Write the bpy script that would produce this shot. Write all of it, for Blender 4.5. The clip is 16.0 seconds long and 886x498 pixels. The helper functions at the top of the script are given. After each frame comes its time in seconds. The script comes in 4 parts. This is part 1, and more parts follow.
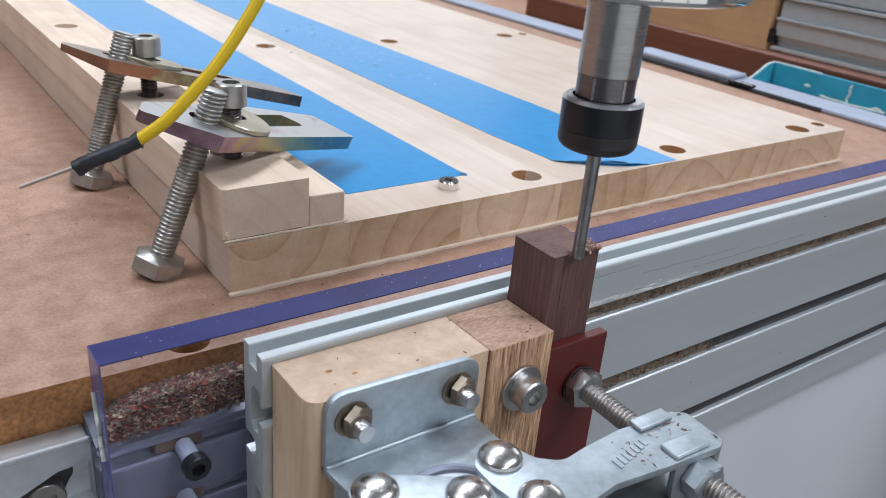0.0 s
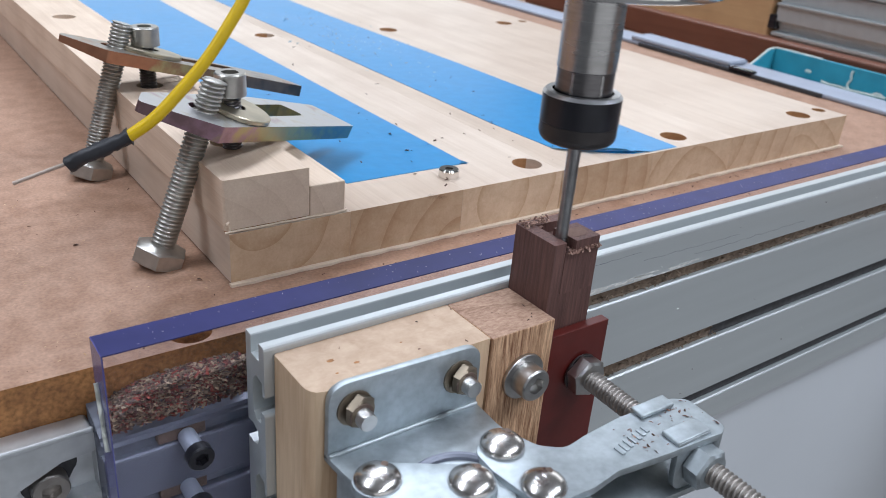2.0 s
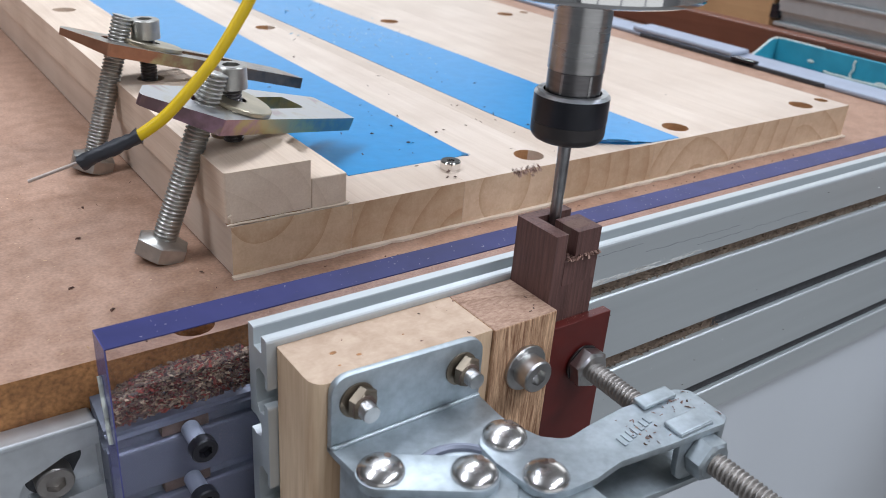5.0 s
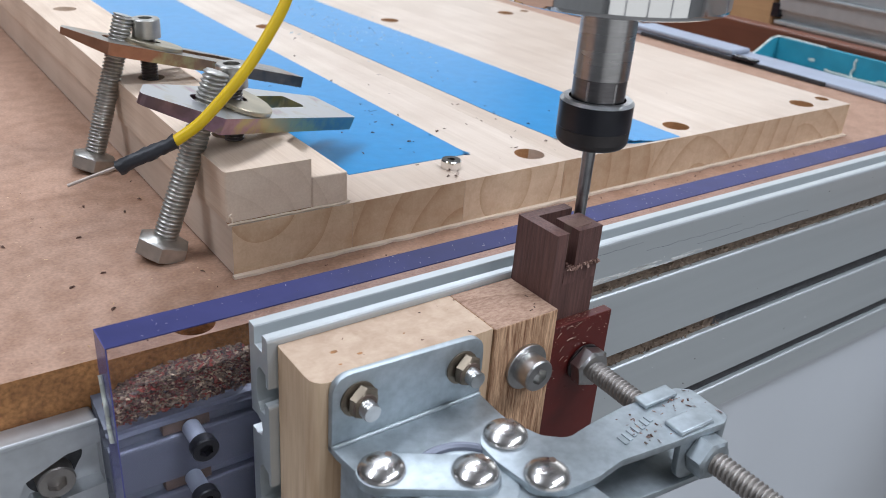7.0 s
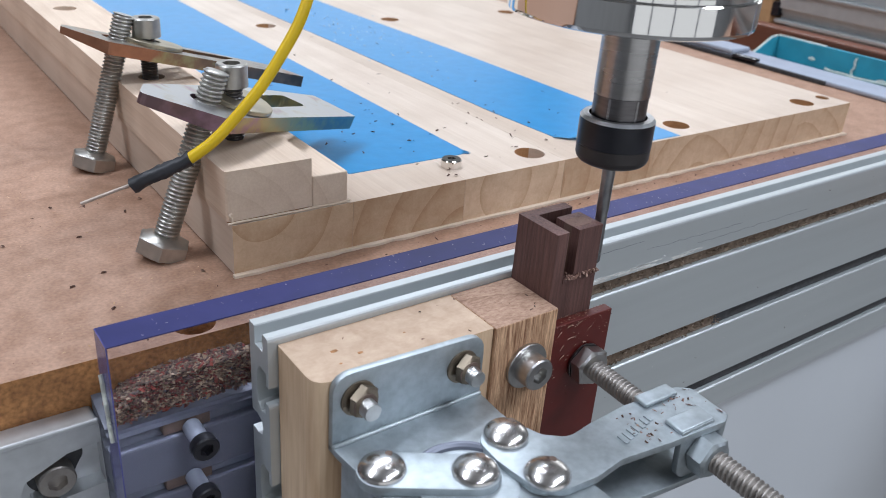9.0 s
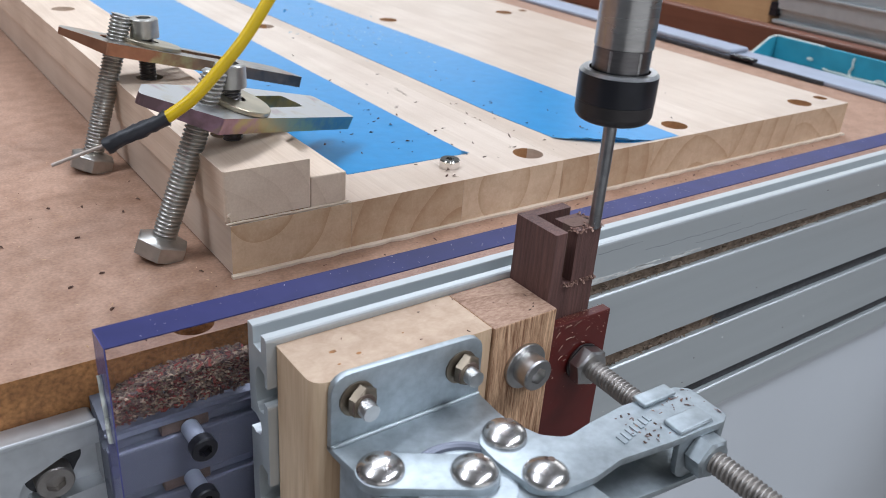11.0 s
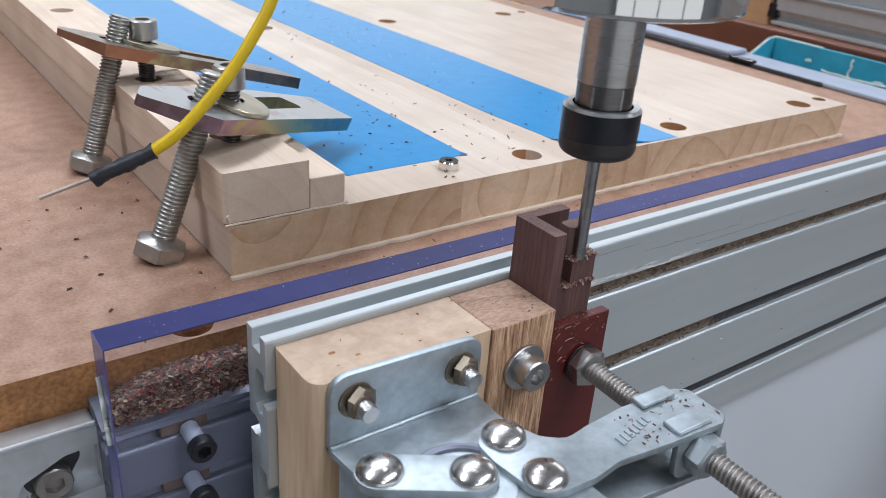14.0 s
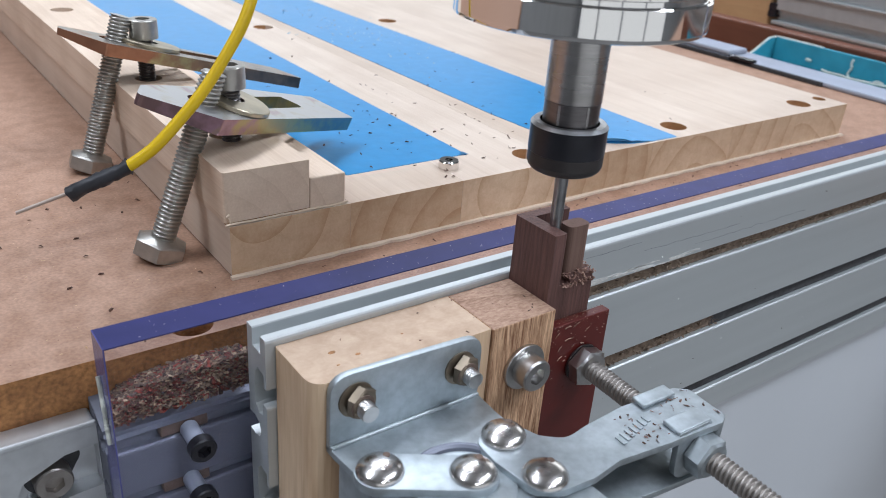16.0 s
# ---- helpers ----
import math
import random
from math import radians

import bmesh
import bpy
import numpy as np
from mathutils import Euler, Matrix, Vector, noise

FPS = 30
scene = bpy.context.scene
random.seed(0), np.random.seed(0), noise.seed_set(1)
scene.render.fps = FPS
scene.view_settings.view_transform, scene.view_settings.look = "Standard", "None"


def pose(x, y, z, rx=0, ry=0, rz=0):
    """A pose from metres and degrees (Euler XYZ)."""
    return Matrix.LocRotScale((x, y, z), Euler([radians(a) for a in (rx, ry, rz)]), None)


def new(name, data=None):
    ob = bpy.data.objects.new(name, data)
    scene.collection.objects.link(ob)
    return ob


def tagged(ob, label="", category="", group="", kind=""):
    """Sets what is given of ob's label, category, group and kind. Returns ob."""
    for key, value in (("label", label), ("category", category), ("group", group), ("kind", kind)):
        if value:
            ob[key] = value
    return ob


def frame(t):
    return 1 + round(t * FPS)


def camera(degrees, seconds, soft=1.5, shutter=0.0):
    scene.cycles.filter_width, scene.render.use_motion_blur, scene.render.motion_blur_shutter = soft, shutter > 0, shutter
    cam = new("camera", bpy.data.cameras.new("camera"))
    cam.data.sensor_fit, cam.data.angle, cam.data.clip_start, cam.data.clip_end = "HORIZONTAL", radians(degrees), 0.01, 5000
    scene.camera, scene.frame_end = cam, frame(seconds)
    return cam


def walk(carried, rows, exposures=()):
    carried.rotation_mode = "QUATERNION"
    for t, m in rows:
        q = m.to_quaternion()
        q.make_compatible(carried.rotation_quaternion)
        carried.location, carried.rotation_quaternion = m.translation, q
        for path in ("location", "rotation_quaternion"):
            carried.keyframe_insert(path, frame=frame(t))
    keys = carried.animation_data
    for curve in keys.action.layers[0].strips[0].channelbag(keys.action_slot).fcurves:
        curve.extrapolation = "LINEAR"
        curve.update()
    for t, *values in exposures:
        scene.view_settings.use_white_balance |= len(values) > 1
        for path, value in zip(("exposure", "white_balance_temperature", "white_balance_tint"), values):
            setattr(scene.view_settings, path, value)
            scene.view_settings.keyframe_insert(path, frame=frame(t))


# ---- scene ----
# A tripod-held view of a milling spindle cutting a small walnut block. Sizes below are in millimetres, scaled by U.
U = 0.001
cam = camera(56.42, 16.0, soft=0.65, shutter=0.25)
cam.data.dof.use_dof, cam.data.dof.focus_distance, cam.data.dof.aperture_fstop = True, 0.225, 32.0
EYE = (-0.07653, -0.19735, 0.09813)
TURNS = [
    (0.0, 65.194, -4.625, -35.119),
    (0.5, 64.940, -4.474, -35.194),
    (1.0, 64.786, -4.395, -35.246),
    (1.5, 64.583, -4.307, -35.234),
    (2.0, 64.426, -4.233, -35.239),
    (2.5, 64.278, -4.175, -35.216),
    (3.0, 64.183, -4.126, -35.242),
    (3.5, 64.088, -4.092, -35.261),
    (4.0, 63.991, -4.037, -35.264),
    (6.5, 63.795, -3.934, -35.183),
    (7.0, 63.789, -3.929, -35.185),
    (7.5, 63.789, -3.935, -35.222),
    (8.0, 63.786, -3.921, -35.188),
    (8.5, 63.763, -3.870, -35.226),
    (9.0, 63.734, -3.879, -35.190),
    (11.5, 63.789, -3.893, -35.327),
    (12.0, 63.836, -3.893, -35.338),
    (12.5, 63.859, -3.902, -35.362),
    (13.0, 63.868, -3.910, -35.363),
    (13.5, 63.873, -3.903, -35.347),
    (14.0, 63.864, -3.893, -35.374),
    (14.5, 63.851, -3.910, -35.354),
    (15.0, 63.844, -3.898, -35.352),
    (15.5, 63.842, -3.902, -35.365),
    (16.0, 63.831, -3.906, -35.363),
]
walk(cam, [(t, pose(*EYE, a, b, c)) for t, a, b, c in TURNS], exposures=[(0.0, 0.0), (16.0, 0.0)])

# ---- light: a workshop with ceiling tubes ----
world = bpy.data.worlds.new("workshop_air")
scene.world = world
world.use_nodes = True
world.node_tree.nodes["Background"].inputs[0].default_value = (0.9, 0.95, 1.0, 1)
world.node_tree.nodes["Background"].inputs[1].default_value = 0.025


def ceiling_tube(x, y, z, length, width, watts, turn):
    data = bpy.data.lights.new("ceiling_tube", "AREA")
    data.shape, data.size, data.size_y, data.energy = "RECTANGLE", length, width, watts
    data.color = (0.80, 0.878, 1.0)
    ob = new("ceiling_tube", data)
    ob.matrix_world = pose(x, y, z, 0, 0, turn)


ceiling_tube(1.0, -0.9, 1.75, 1.5, 0.16, 42, 20)
ceiling_tube(-0.9, 0.4, 1.75, 1.5, 0.16, 33, 20)
ceiling_tube(0.9, 1.2, 1.75, 1.5, 0.16, 34, 20)
ceiling_tube(-0.3, -2.2, 1.75, 1.5, 0.16, 22, 20)


def window_light(x, y, z, wide, high, watts, rx, ry):
    """Daylight in a window's opening."""
    data = bpy.data.lights.new("window_daylight", "AREA")
    data.shape, data.size, data.size_y, data.energy = "RECTANGLE", wide, high, watts
    data.color = (0.92, 0.96, 1.0)
    new("window_daylight", data).matrix_world = pose(x, y, z, rx, ry, 0)


window_light(1.8, 3.59, 0.75, 3.0, 0.9, 12, -90, 0)
window_light(3.59, 2.0, 1.0, 1.3, 2.6, 21, 0, 90)
window_light(-0.4, -3.19, 0.05, 5.0, 1.9, 24, 90, 0)


# ---- materials ----
def nodes_of(name):
    m = bpy.data.materials.new(name)
    m.use_nodes = True
    nt = m.node_tree
    return m, nt, nt.nodes["Principled BSDF"]


def put(nt, kind, **values):
    n = nt.nodes.new(kind)
    for key, value in values.items():
        n.inputs[key.replace("_", " ")].default_value = value
    return n


def ramp(nt, stops):
    n = nt.nodes.new("ShaderNodeValToRGB")
    e = n.color_ramp.elements
    while len(e) < len(stops):
        e.new(0.5)
    for el, (p, c) in zip(e, stops):
        el.position, el.color = p, (*c, 1)
    return n


def mapped(nt, scale, turn=(0, 0, 0)):
    tc = nt.nodes.new("ShaderNodeTexCoord")
    mp = nt.nodes.new("ShaderNodeMapping")
    mp.inputs["Scale"].default_value = scale
    mp.inputs["Rotation"].default_value = [radians(a) for a in turn]
    nt.links.new(tc.outputs["Object"], mp.inputs["Vector"])
    return mp


def mix(nt, kind, fac, a, b):
    n = nt.nodes.new("ShaderNodeMix")
    n.data_type, n.blend_type = "RGBA", kind
    for sock, v in ((n.inputs[0], fac), (n.inputs[6], a), (n.inputs[7], b)):
        if isinstance(v, (int, float)):
            sock.default_value = v
        elif isinstance(v, tuple):
            sock.default_value = (*v, 1)
        else:
            nt.links.new(v, sock)
    return n.outputs[2]


def bump(nt, bs, height, strength, distance):
    b = put(nt, "ShaderNodeBump", Strength=strength, Distance=distance)
    nt.links.new(height, b.inputs["Height"])
    nt.links.new(b.outputs[0], bs.inputs["Normal"])


def maths(nt, op, a, b):
    n = nt.nodes.new("ShaderNodeMath")
    n.operation = op
    for sock, v in zip(n.inputs, (a, b)):
        if isinstance(v, (int, float)):
            sock.default_value = v
        else:
            nt.links.new(v, sock)
    return n.outputs[0]


def wood(name, dark, light, grain, ring=4.0, rough=0.6, per_piece=0.0, rings_show=0.35, fibre=0.6, off=0.09, streak=0.25, stretch=0.03):
    """Solid wood: year rings round an axis that runs with the grain, fine fibres along it. ring: spacing in mm."""
    m, nt, bs = nodes_of(name)
    along = {"x": (stretch, 1, 1), "y": (1, stretch, 1), "z": (1, 1, stretch)}[grain]
    info = nt.nodes.new("ShaderNodeObjectInfo")
    white = nt.nodes.new("ShaderNodeTexWhiteNoise")
    white.noise_dimensions = "1D"
    nt.links.new(info.outputs["Random"], white.inputs["W"])
    shift = nt.nodes.new("ShaderNodeVectorMath")
    shift.operation = "MULTIPLY_ADD"
    nt.links.new(white.outputs["Color"], shift.inputs[0])
    shift.inputs[1].default_value = [off * (1 if a == 1 else 0) for a in along]
    shift.inputs[2].default_value = [-off * 0.5 * (1 if a == 1 else 0) for a in along]
    base = mapped(nt, along)
    add = nt.nodes.new("ShaderNodeVectorMath")
    nt.links.new(base.outputs[0], add.inputs[0])
    nt.links.new(shift.outputs[0], add.inputs[1])
    warp = put(nt, "ShaderNodeTexNoise", Scale=22.0, Detail=1.0)
    nt.links.new(add.outputs[0], warp.inputs["Vector"])
    warped = nt.nodes.new("ShaderNodeVectorMath")
    warped.operation = "MULTIPLY_ADD"
    nt.links.new(warp.outputs["Color"], warped.inputs[0])
    warped.inputs[1].default_value = [0.012 * (1 if a == 1 else 0) for a in along]
    nt.links.new(add.outputs[0], warped.inputs[2])
    length = nt.nodes.new("ShaderNodeVectorMath")
    length.operation = "LENGTH"
    nt.links.new(warped.outputs[0], length.inputs[0])
    saw = maths(nt, "FRACT", maths(nt, "MULTIPLY", length.outputs["Value"], 1000.0 / ring), 0)
    wave = maths(nt, "SUBTRACT", 0.6, maths(nt, "MULTIPLY", maths(nt, "POWER", saw, 4.0), 2.2))
    fine = put(nt, "ShaderNodeTexNoise", Scale=1.0, Detail=6.0, Roughness=0.7)
    nt.links.new(mapped(nt, [a * 1300 for a in along]).outputs[0], fine.inputs["Vector"])
    tone = maths(nt, "ADD", maths(nt, "MULTIPLY", wave, rings_show * 0.5), maths(nt, "MULTIPLY", maths(nt, "SUBTRACT", fine.outputs[0], 0.5), fibre * 3.0))
    wide = put(nt, "ShaderNodeTexNoise", Scale=1.0, Detail=3.0, Roughness=0.6, Distortion=0.4)
    nt.links.new(mapped(nt, [a * (210 if a == 1 else 330) for a in along]).outputs[0], wide.inputs["Vector"])
    tone = maths(nt, "ADD", tone, maths(nt, "MULTIPLY", maths(nt, "SUBTRACT", wide.outputs[0], 0.5), streak * 3.0))
    tone = maths(nt, "ADD", maths(nt, "MULTIPLY", tone, 0.5), 0.5)
    r = ramp(nt, [(0.0, dark), (1.0, light)])
    nt.links.new(tone, r.inputs[0])
    col = r.outputs[0]
    if per_piece:
        rr = ramp(nt, [(0.0, (1 - per_piece, 1 - per_piece * 1.25, 1 - per_piece * 1.5)), (1.0, (1.0, 1.0, 1.0))])
        nt.links.new(info.outputs["Random"], rr.inputs[0])
        col = mix(nt, "MULTIPLY", 1.0, col, rr.outputs[0])
    stain = put(nt, "ShaderNodeTexNoise", Scale=32.0, Detail=4.0)
    nt.links.new(mapped(nt, (1, 1, 1)).outputs[0], stain.inputs["Vector"])
    rs = ramp(nt, [(0.36, (0.87, 0.84, 0.82)), (0.6, (1, 1, 1))])
    nt.links.new(stain.outputs[0], rs.inputs[0])
    col = mix(nt, "MULTIPLY", 0.8, col, rs.outputs[0])
    nt.links.new(col, bs.inputs["Base Color"])
    bs.inputs["Roughness"].default_value = rough
    bump(nt, bs, tone, 0.3, 0.0003)
    return m


def plain(name, colour, rough=0.5, metal=0.0, vary=0.12, size=300.0, relief=0.0, coat=0.0, scratch=0.0, stretch=(1, 1, 1), stain=(0.75, 0.72, 0.7), spec=0.5):
    """A painted, plastic or metal surface with two scales of variation."""
    m, nt, bs = nodes_of(name)
    a = put(nt, "ShaderNodeTexNoise", Scale=size, Detail=4.0)
    nt.links.new(mapped(nt, stretch).outputs[0], a.inputs["Vector"])
    b = put(nt, "ShaderNodeTexNoise", Scale=size * 0.13, Detail=3.0)
    nt.links.new(mapped(nt, stretch).outputs[0], b.inputs["Vector"])
    lo = tuple(c * (1 - vary) for c in colour)
    hi = tuple(min(1, c * (1 + vary)) for c in colour)
    r = ramp(nt, [(0.3, lo), (0.7, hi)])
    nt.links.new(a.outputs[0], r.inputs[0])
    r2 = ramp(nt, [(0.35, stain), (0.6, (1, 1, 1))])
    nt.links.new(b.outputs[0], r2.inputs[0])
    nt.links.new(mix(nt, "MULTIPLY", min(1.0, vary * 4), r.outputs[0], r2.outputs[0]), bs.inputs["Base Color"])
    rr = put(nt, "ShaderNodeMapRange", To_Min=max(0.02, rough - vary * 0.7), To_Max=min(1, rough + vary * 0.7))
    nt.links.new(b.outputs[0], rr.inputs[0])
    nt.links.new(rr.outputs[0], bs.inputs["Roughness"])
    bs.inputs["Metallic"].default_value = metal
    bs.inputs["Coat Weight"].default_value = coat
    bs.inputs["Specular IOR Level"].default_value = spec
    if relief:
        bump(nt, bs, a.outputs[0], 0.4, relief)
    return m


PINE = wood("pine", (0.49, 0.365, 0.28), (0.79, 0.68, 0.58), "y", ring=9.0, rough=0.33, per_piece=0.12, rings_show=0.15, fibre=0.38, off=0.06, streak=0.4)
PINE_END = wood("pine_end_grain", (0.48, 0.285, 0.15), (0.86, 0.68, 0.50), "y", ring=11.0, rough=0.6, per_piece=0.22, rings_show=0.65, fibre=0.35, off=0.06, streak=0.45)
PINE_SIDE = wood("pine_strip", (0.52, 0.37, 0.265), (0.84, 0.70, 0.57), "y", ring=8.0, rough=0.6, rings_show=0.3, fibre=0.5, off=0.05)
POPLAR = wood("pale_wood", (0.44, 0.255, 0.135), (0.80, 0.60, 0.41), "z", ring=9.0, rough=0.55, rings_show=0.3, fibre=0.35, streak=1.15, stretch=0.06)
POPLAR_END = wood("pale_end_grain", (0.37, 0.24, 0.155), (0.58, 0.435, 0.32), "x", ring=9.0, rough=0.6, rings_show=0.1, fibre=0.35, streak=0.9, stretch=0.6)
OAK = wood("oak", (0.20, 0.08, 0.034), (0.74, 0.475, 0.29), "z", ring=2.6, rough=0.62, rings_show=0.3, fibre=2.3, streak=0.6, stretch=0.075)
OAK_END = wood("oak_end_grain", (0.21, 0.11, 0.07), (0.48, 0.315, 0.225), "x", ring=2.4, rough=0.75, rings_show=0.5, fibre=1.5, streak=0.35, stretch=0.4)
WALNUT = wood("walnut", (0.058, 0.024, 0.021), (0.165, 0.080, 0.067), "z", ring=3.0, rough=0.65, rings_show=0.3, fibre=1.3, off=0.0, streak=0.6, stretch=0.06)
WALNUT_CUT = wood("cut_walnut", (0.10, 0.055, 0.042), (0.21, 0.125, 0.098), "z", ring=3.0, rough=0.85, rings_show=0.3, fibre=0.8)
BORED = wood("bored_hole", (0.34, 0.165, 0.07), (0.56, 0.31, 0.15), "y", ring=9, rough=0.5, streak=0.6)
BROWN_WOOD = wood("brown_wood", (0.11, 0.034, 0.018), (0.19, 0.068, 0.036), "y", ring=9, rough=0.45)
TAN_WOOD = wood("tan_wood", (0.45, 0.27, 0.13), (0.60, 0.38, 0.20), "y", ring=12, rough=0.5)
MDF = plain("mdf", (0.40, 0.24, 0.166), 0.5, vary=0.17, size=1100, relief=0.0002, stain=(0.70, 0.62, 0.56))
MDF_EDGE = plain("mdf_edge", (0.36, 0.163, 0.058), 0.8, vary=0.35, size=900, relief=0.0005)
TAPE = plain("blue_tape", (0.008, 0.215, 0.47), 0.3, vary=0.06, size=160, relief=0.0002, stretch=(1, 1, 1), stain=(0.85, 0.9, 0.95), spec=0.4)
TAPE_BACK = plain("pale_tape_back", (0.16, 0.36, 0.50), 0.4, vary=0.2, size=300)
ALU = plain("anodised_aluminium", (0.52, 0.545, 0.55), 0.4, metal=0.45, vary=0.05, size=120, stretch=(0.05, 1, 1), stain=(0.9, 0.9, 0.9))
# darkened to hold the frame extrusion's shade; serves other dark parts too
DARK_ALU = plain("darkened_aluminium", (0.15, 0.16, 0.20), 0.45, metal=0.4, vary=0.08, size=120, stretch=(0.05, 1, 1))
CAST = plain("cast_aluminium", (0.60, 0.615, 0.63), 0.42, metal=0.6, vary=0.08, size=260, relief=0.00004, stain=(0.85, 0.85, 0.85))
ALU_CUT = plain("sawn_aluminium", (0.62, 0.63, 0.65), 0.35, metal=0.8, vary=0.1, size=600)
BROWN_DUST = plain("brown_dust", (0.20, 0.145, 0.105), 0.9, vary=0.35, size=600, relief=0.0005)
# near-black colour that paints shade into slots, gaps and holes
DARK_SHADE = plain("painted_shade", (0.05, 0.05, 0.054), 0.8, vary=0.3, size=500, relief=0.0004)
ZINC = plain("zinc_plated_steel", (0.42, 0.46, 0.485), 0.5, metal=0.85, vary=0.12, size=420, relief=0.00004, stain=(0.82, 0.83, 0.82))
ZINC_YELLOW = plain("yellow_zinc", (0.46, 0.41, 0.31), 0.32, metal=0.9, vary=0.2, size=120)
SLOT_NUT = plain("rusty_steel", (0.14, 0.095, 0.075), 0.7, metal=0.2, vary=0.3, size=400)
BRONZED = plain("bronzed_zinc", (0.25, 0.205, 0.155), 0.48, metal=0.85, vary=0.22, size=250)
STEEL = plain("bolt_steel", (0.48, 0.465, 0.435), 0.38, metal=0.95, vary=0.12, size=300)
STAINLESS = plain("stainless_steel", (0.56, 0.55, 0.54), 0.33, metal=1.0, vary=0.1, size=300)
DULL_STEEL = plain("dull_brownish_steel", (0.40, 0.37, 0.345), 0.46, metal=0.9, vary=0.14, size=300)
NICKEL = plain("polished_rivet_steel", (0.72, 0.69, 0.67), 0.22, metal=1.0, vary=0.04, size=200)
NUT_SKIRT = plain("worn_black_oxide", (0.05, 0.044, 0.044), 0.42, metal=0.5, vary=0.15, size=200)
CHROME = plain("polished_chrome", (0.78, 0.77, 0.76), 0.07, metal=1.0, vary=0.02, size=40)
GROUND = plain("ground_steel", (0.42, 0.41, 0.41), 0.27, metal=1.0, vary=0.08, size=200, stretch=(1, 1, 8))
DARK_STEEL = plain("dark_steel", (0.20, 0.19, 0.195), 0.32, metal=1.0, vary=0.1, size=200, stretch=(1, 1, 8))
BLACK_OXIDE = plain("black_oxide", (0.024, 0.024, 0.031), 0.28, metal=0.35, vary=0.15, size=200)
CARBIDE = plain("carbide", (0.33, 0.33, 0.34), 0.3, metal=1.0, vary=0.12, size=500)
RED = plain("red_paint", (0.108, 0.012, 0.009), 0.42, vary=0.12, size=200, relief=0.00012)
YELLOW = plain("yellow_insulation", (0.80, 0.53, 0.008), 0.38, vary=0.05, size=200)
SHRINK = plain("black_heatshrink", (0.028, 0.028, 0.034), 0.5, vary=0.2, size=300, relief=0.0003)
NEEDLE = plain("probe_pin", (0.48, 0.40, 0.35), 0.45, metal=0.5, vary=0.05)
TEAL = plain("teal_paint", (0.04, 0.31, 0.41), 0.4, vary=0.12, size=60)
WHITE_SPLASH = plain("dried_white_glue", (0.62, 0.64, 0.58), 0.7, vary=0.15, size=200, relief=0.0003)
SCUFF = plain("scraped_aluminium", (0.70, 0.70, 0.68), 0.7, vary=0.2, size=500)
PALE_SPLINTER = wood("pale_splinter", (0.68, 0.54, 0.41), (0.86, 0.73, 0.60), "x", ring=9.0, rough=0.7)
GREY_BAR = plain("grey_bar_coating", (0.33, 0.36, 0.43), 0.55, metal=0.0, vary=0.06, size=90)
GREY_PANEL = plain("light_grey_panel", (0.60, 0.62, 0.65), 0.4, vary=0.04, size=8, stain=(0.92, 0.93, 0.95))
WALL = plain("wall_paint", (0.36, 0.36, 0.36), 0.8, vary=0.06, size=6, stain=(0.9, 0.9, 0.88))
FLOOR = plain("concrete", (0.20, 0.195, 0.19), 0.8, vary=0.12, size=9)


def rainbow_zinc(name, tones):
    """Yellow-passivated plate: purple, green and straw patches over silver."""
    m, nt, bs = nodes_of(name)
    n = put(nt, "ShaderNodeTexNoise", Scale=130.0, Detail=4.0, Distortion=0.5)
    nt.links.new(mapped(nt, (1, 1, 1)).outputs[0], n.inputs["Vector"])
    r = ramp(nt, tones)
    nt.links.new(n.outputs[0], r.inputs[0])
    nt.links.new(r.outputs[0], bs.inputs["Base Color"])
    bs.inputs["Metallic"].default_value = 0.9
    bs.inputs["Roughness"].default_value = 0.34
    f = put(nt, "ShaderNodeTexNoise", Scale=500.0, Detail=4.0)
    nt.links.new(mapped(nt, (1, 1, 1)).outputs[0], f.inputs["Vector"])
    bump(nt, bs, f.outputs[0], 0.25, 0.0002)
    return m


PLATE_TOP = rainbow_zinc("silver_zinc_plate", [(0.30, (0.46, 0.36, 0.40)), (0.38, (0.52, 0.50, 0.46)), (0.45, (0.55, 0.55, 0.55)), (0.70, (0.54, 0.54, 0.56))])
COPPER_TOP = rainbow_zinc("bronzed_zinc_plate", [(0.32, (0.36, 0.22, 0.15)), (0.44, (0.40, 0.34, 0.27)), (0.54, (0.38, 0.36, 0.34)), (0.68, (0.26, 0.23, 0.20))])


def tinted_edge(name, stops):
    """Passivated plate edge whose tint drifts along the strap."""
    m, nt, bs = nodes_of(name)
    sep = nt.nodes.new("ShaderNodeSeparateXYZ")
    nt.links.new(mapped(nt, (1, 1, 1)).outputs[0], sep.inputs[0])
    n = put(nt, "ShaderNodeTexNoise", Scale=210.0, Detail=5.0)
    nt.links.new(mapped(nt, (1, 1, 1)).outputs[0], n.inputs["Vector"])
    drift = maths(nt, "ADD", maths(nt, "MULTIPLY", sep.outputs[0], 11.5), maths(nt, "MULTIPLY", maths(nt, "SUBTRACT", n.outputs[0], 0.5), 0.7))
    r = ramp(nt, stops)
    nt.links.new(drift, r.inputs[0])
    nt.links.new(r.outputs[0], bs.inputs["Base Color"])
    bs.inputs["Metallic"].default_value = 0.8
    bs.inputs["Roughness"].default_value = 0.36
    bump(nt, bs, n.outputs[0], 0.3, 0.0003)
    return m


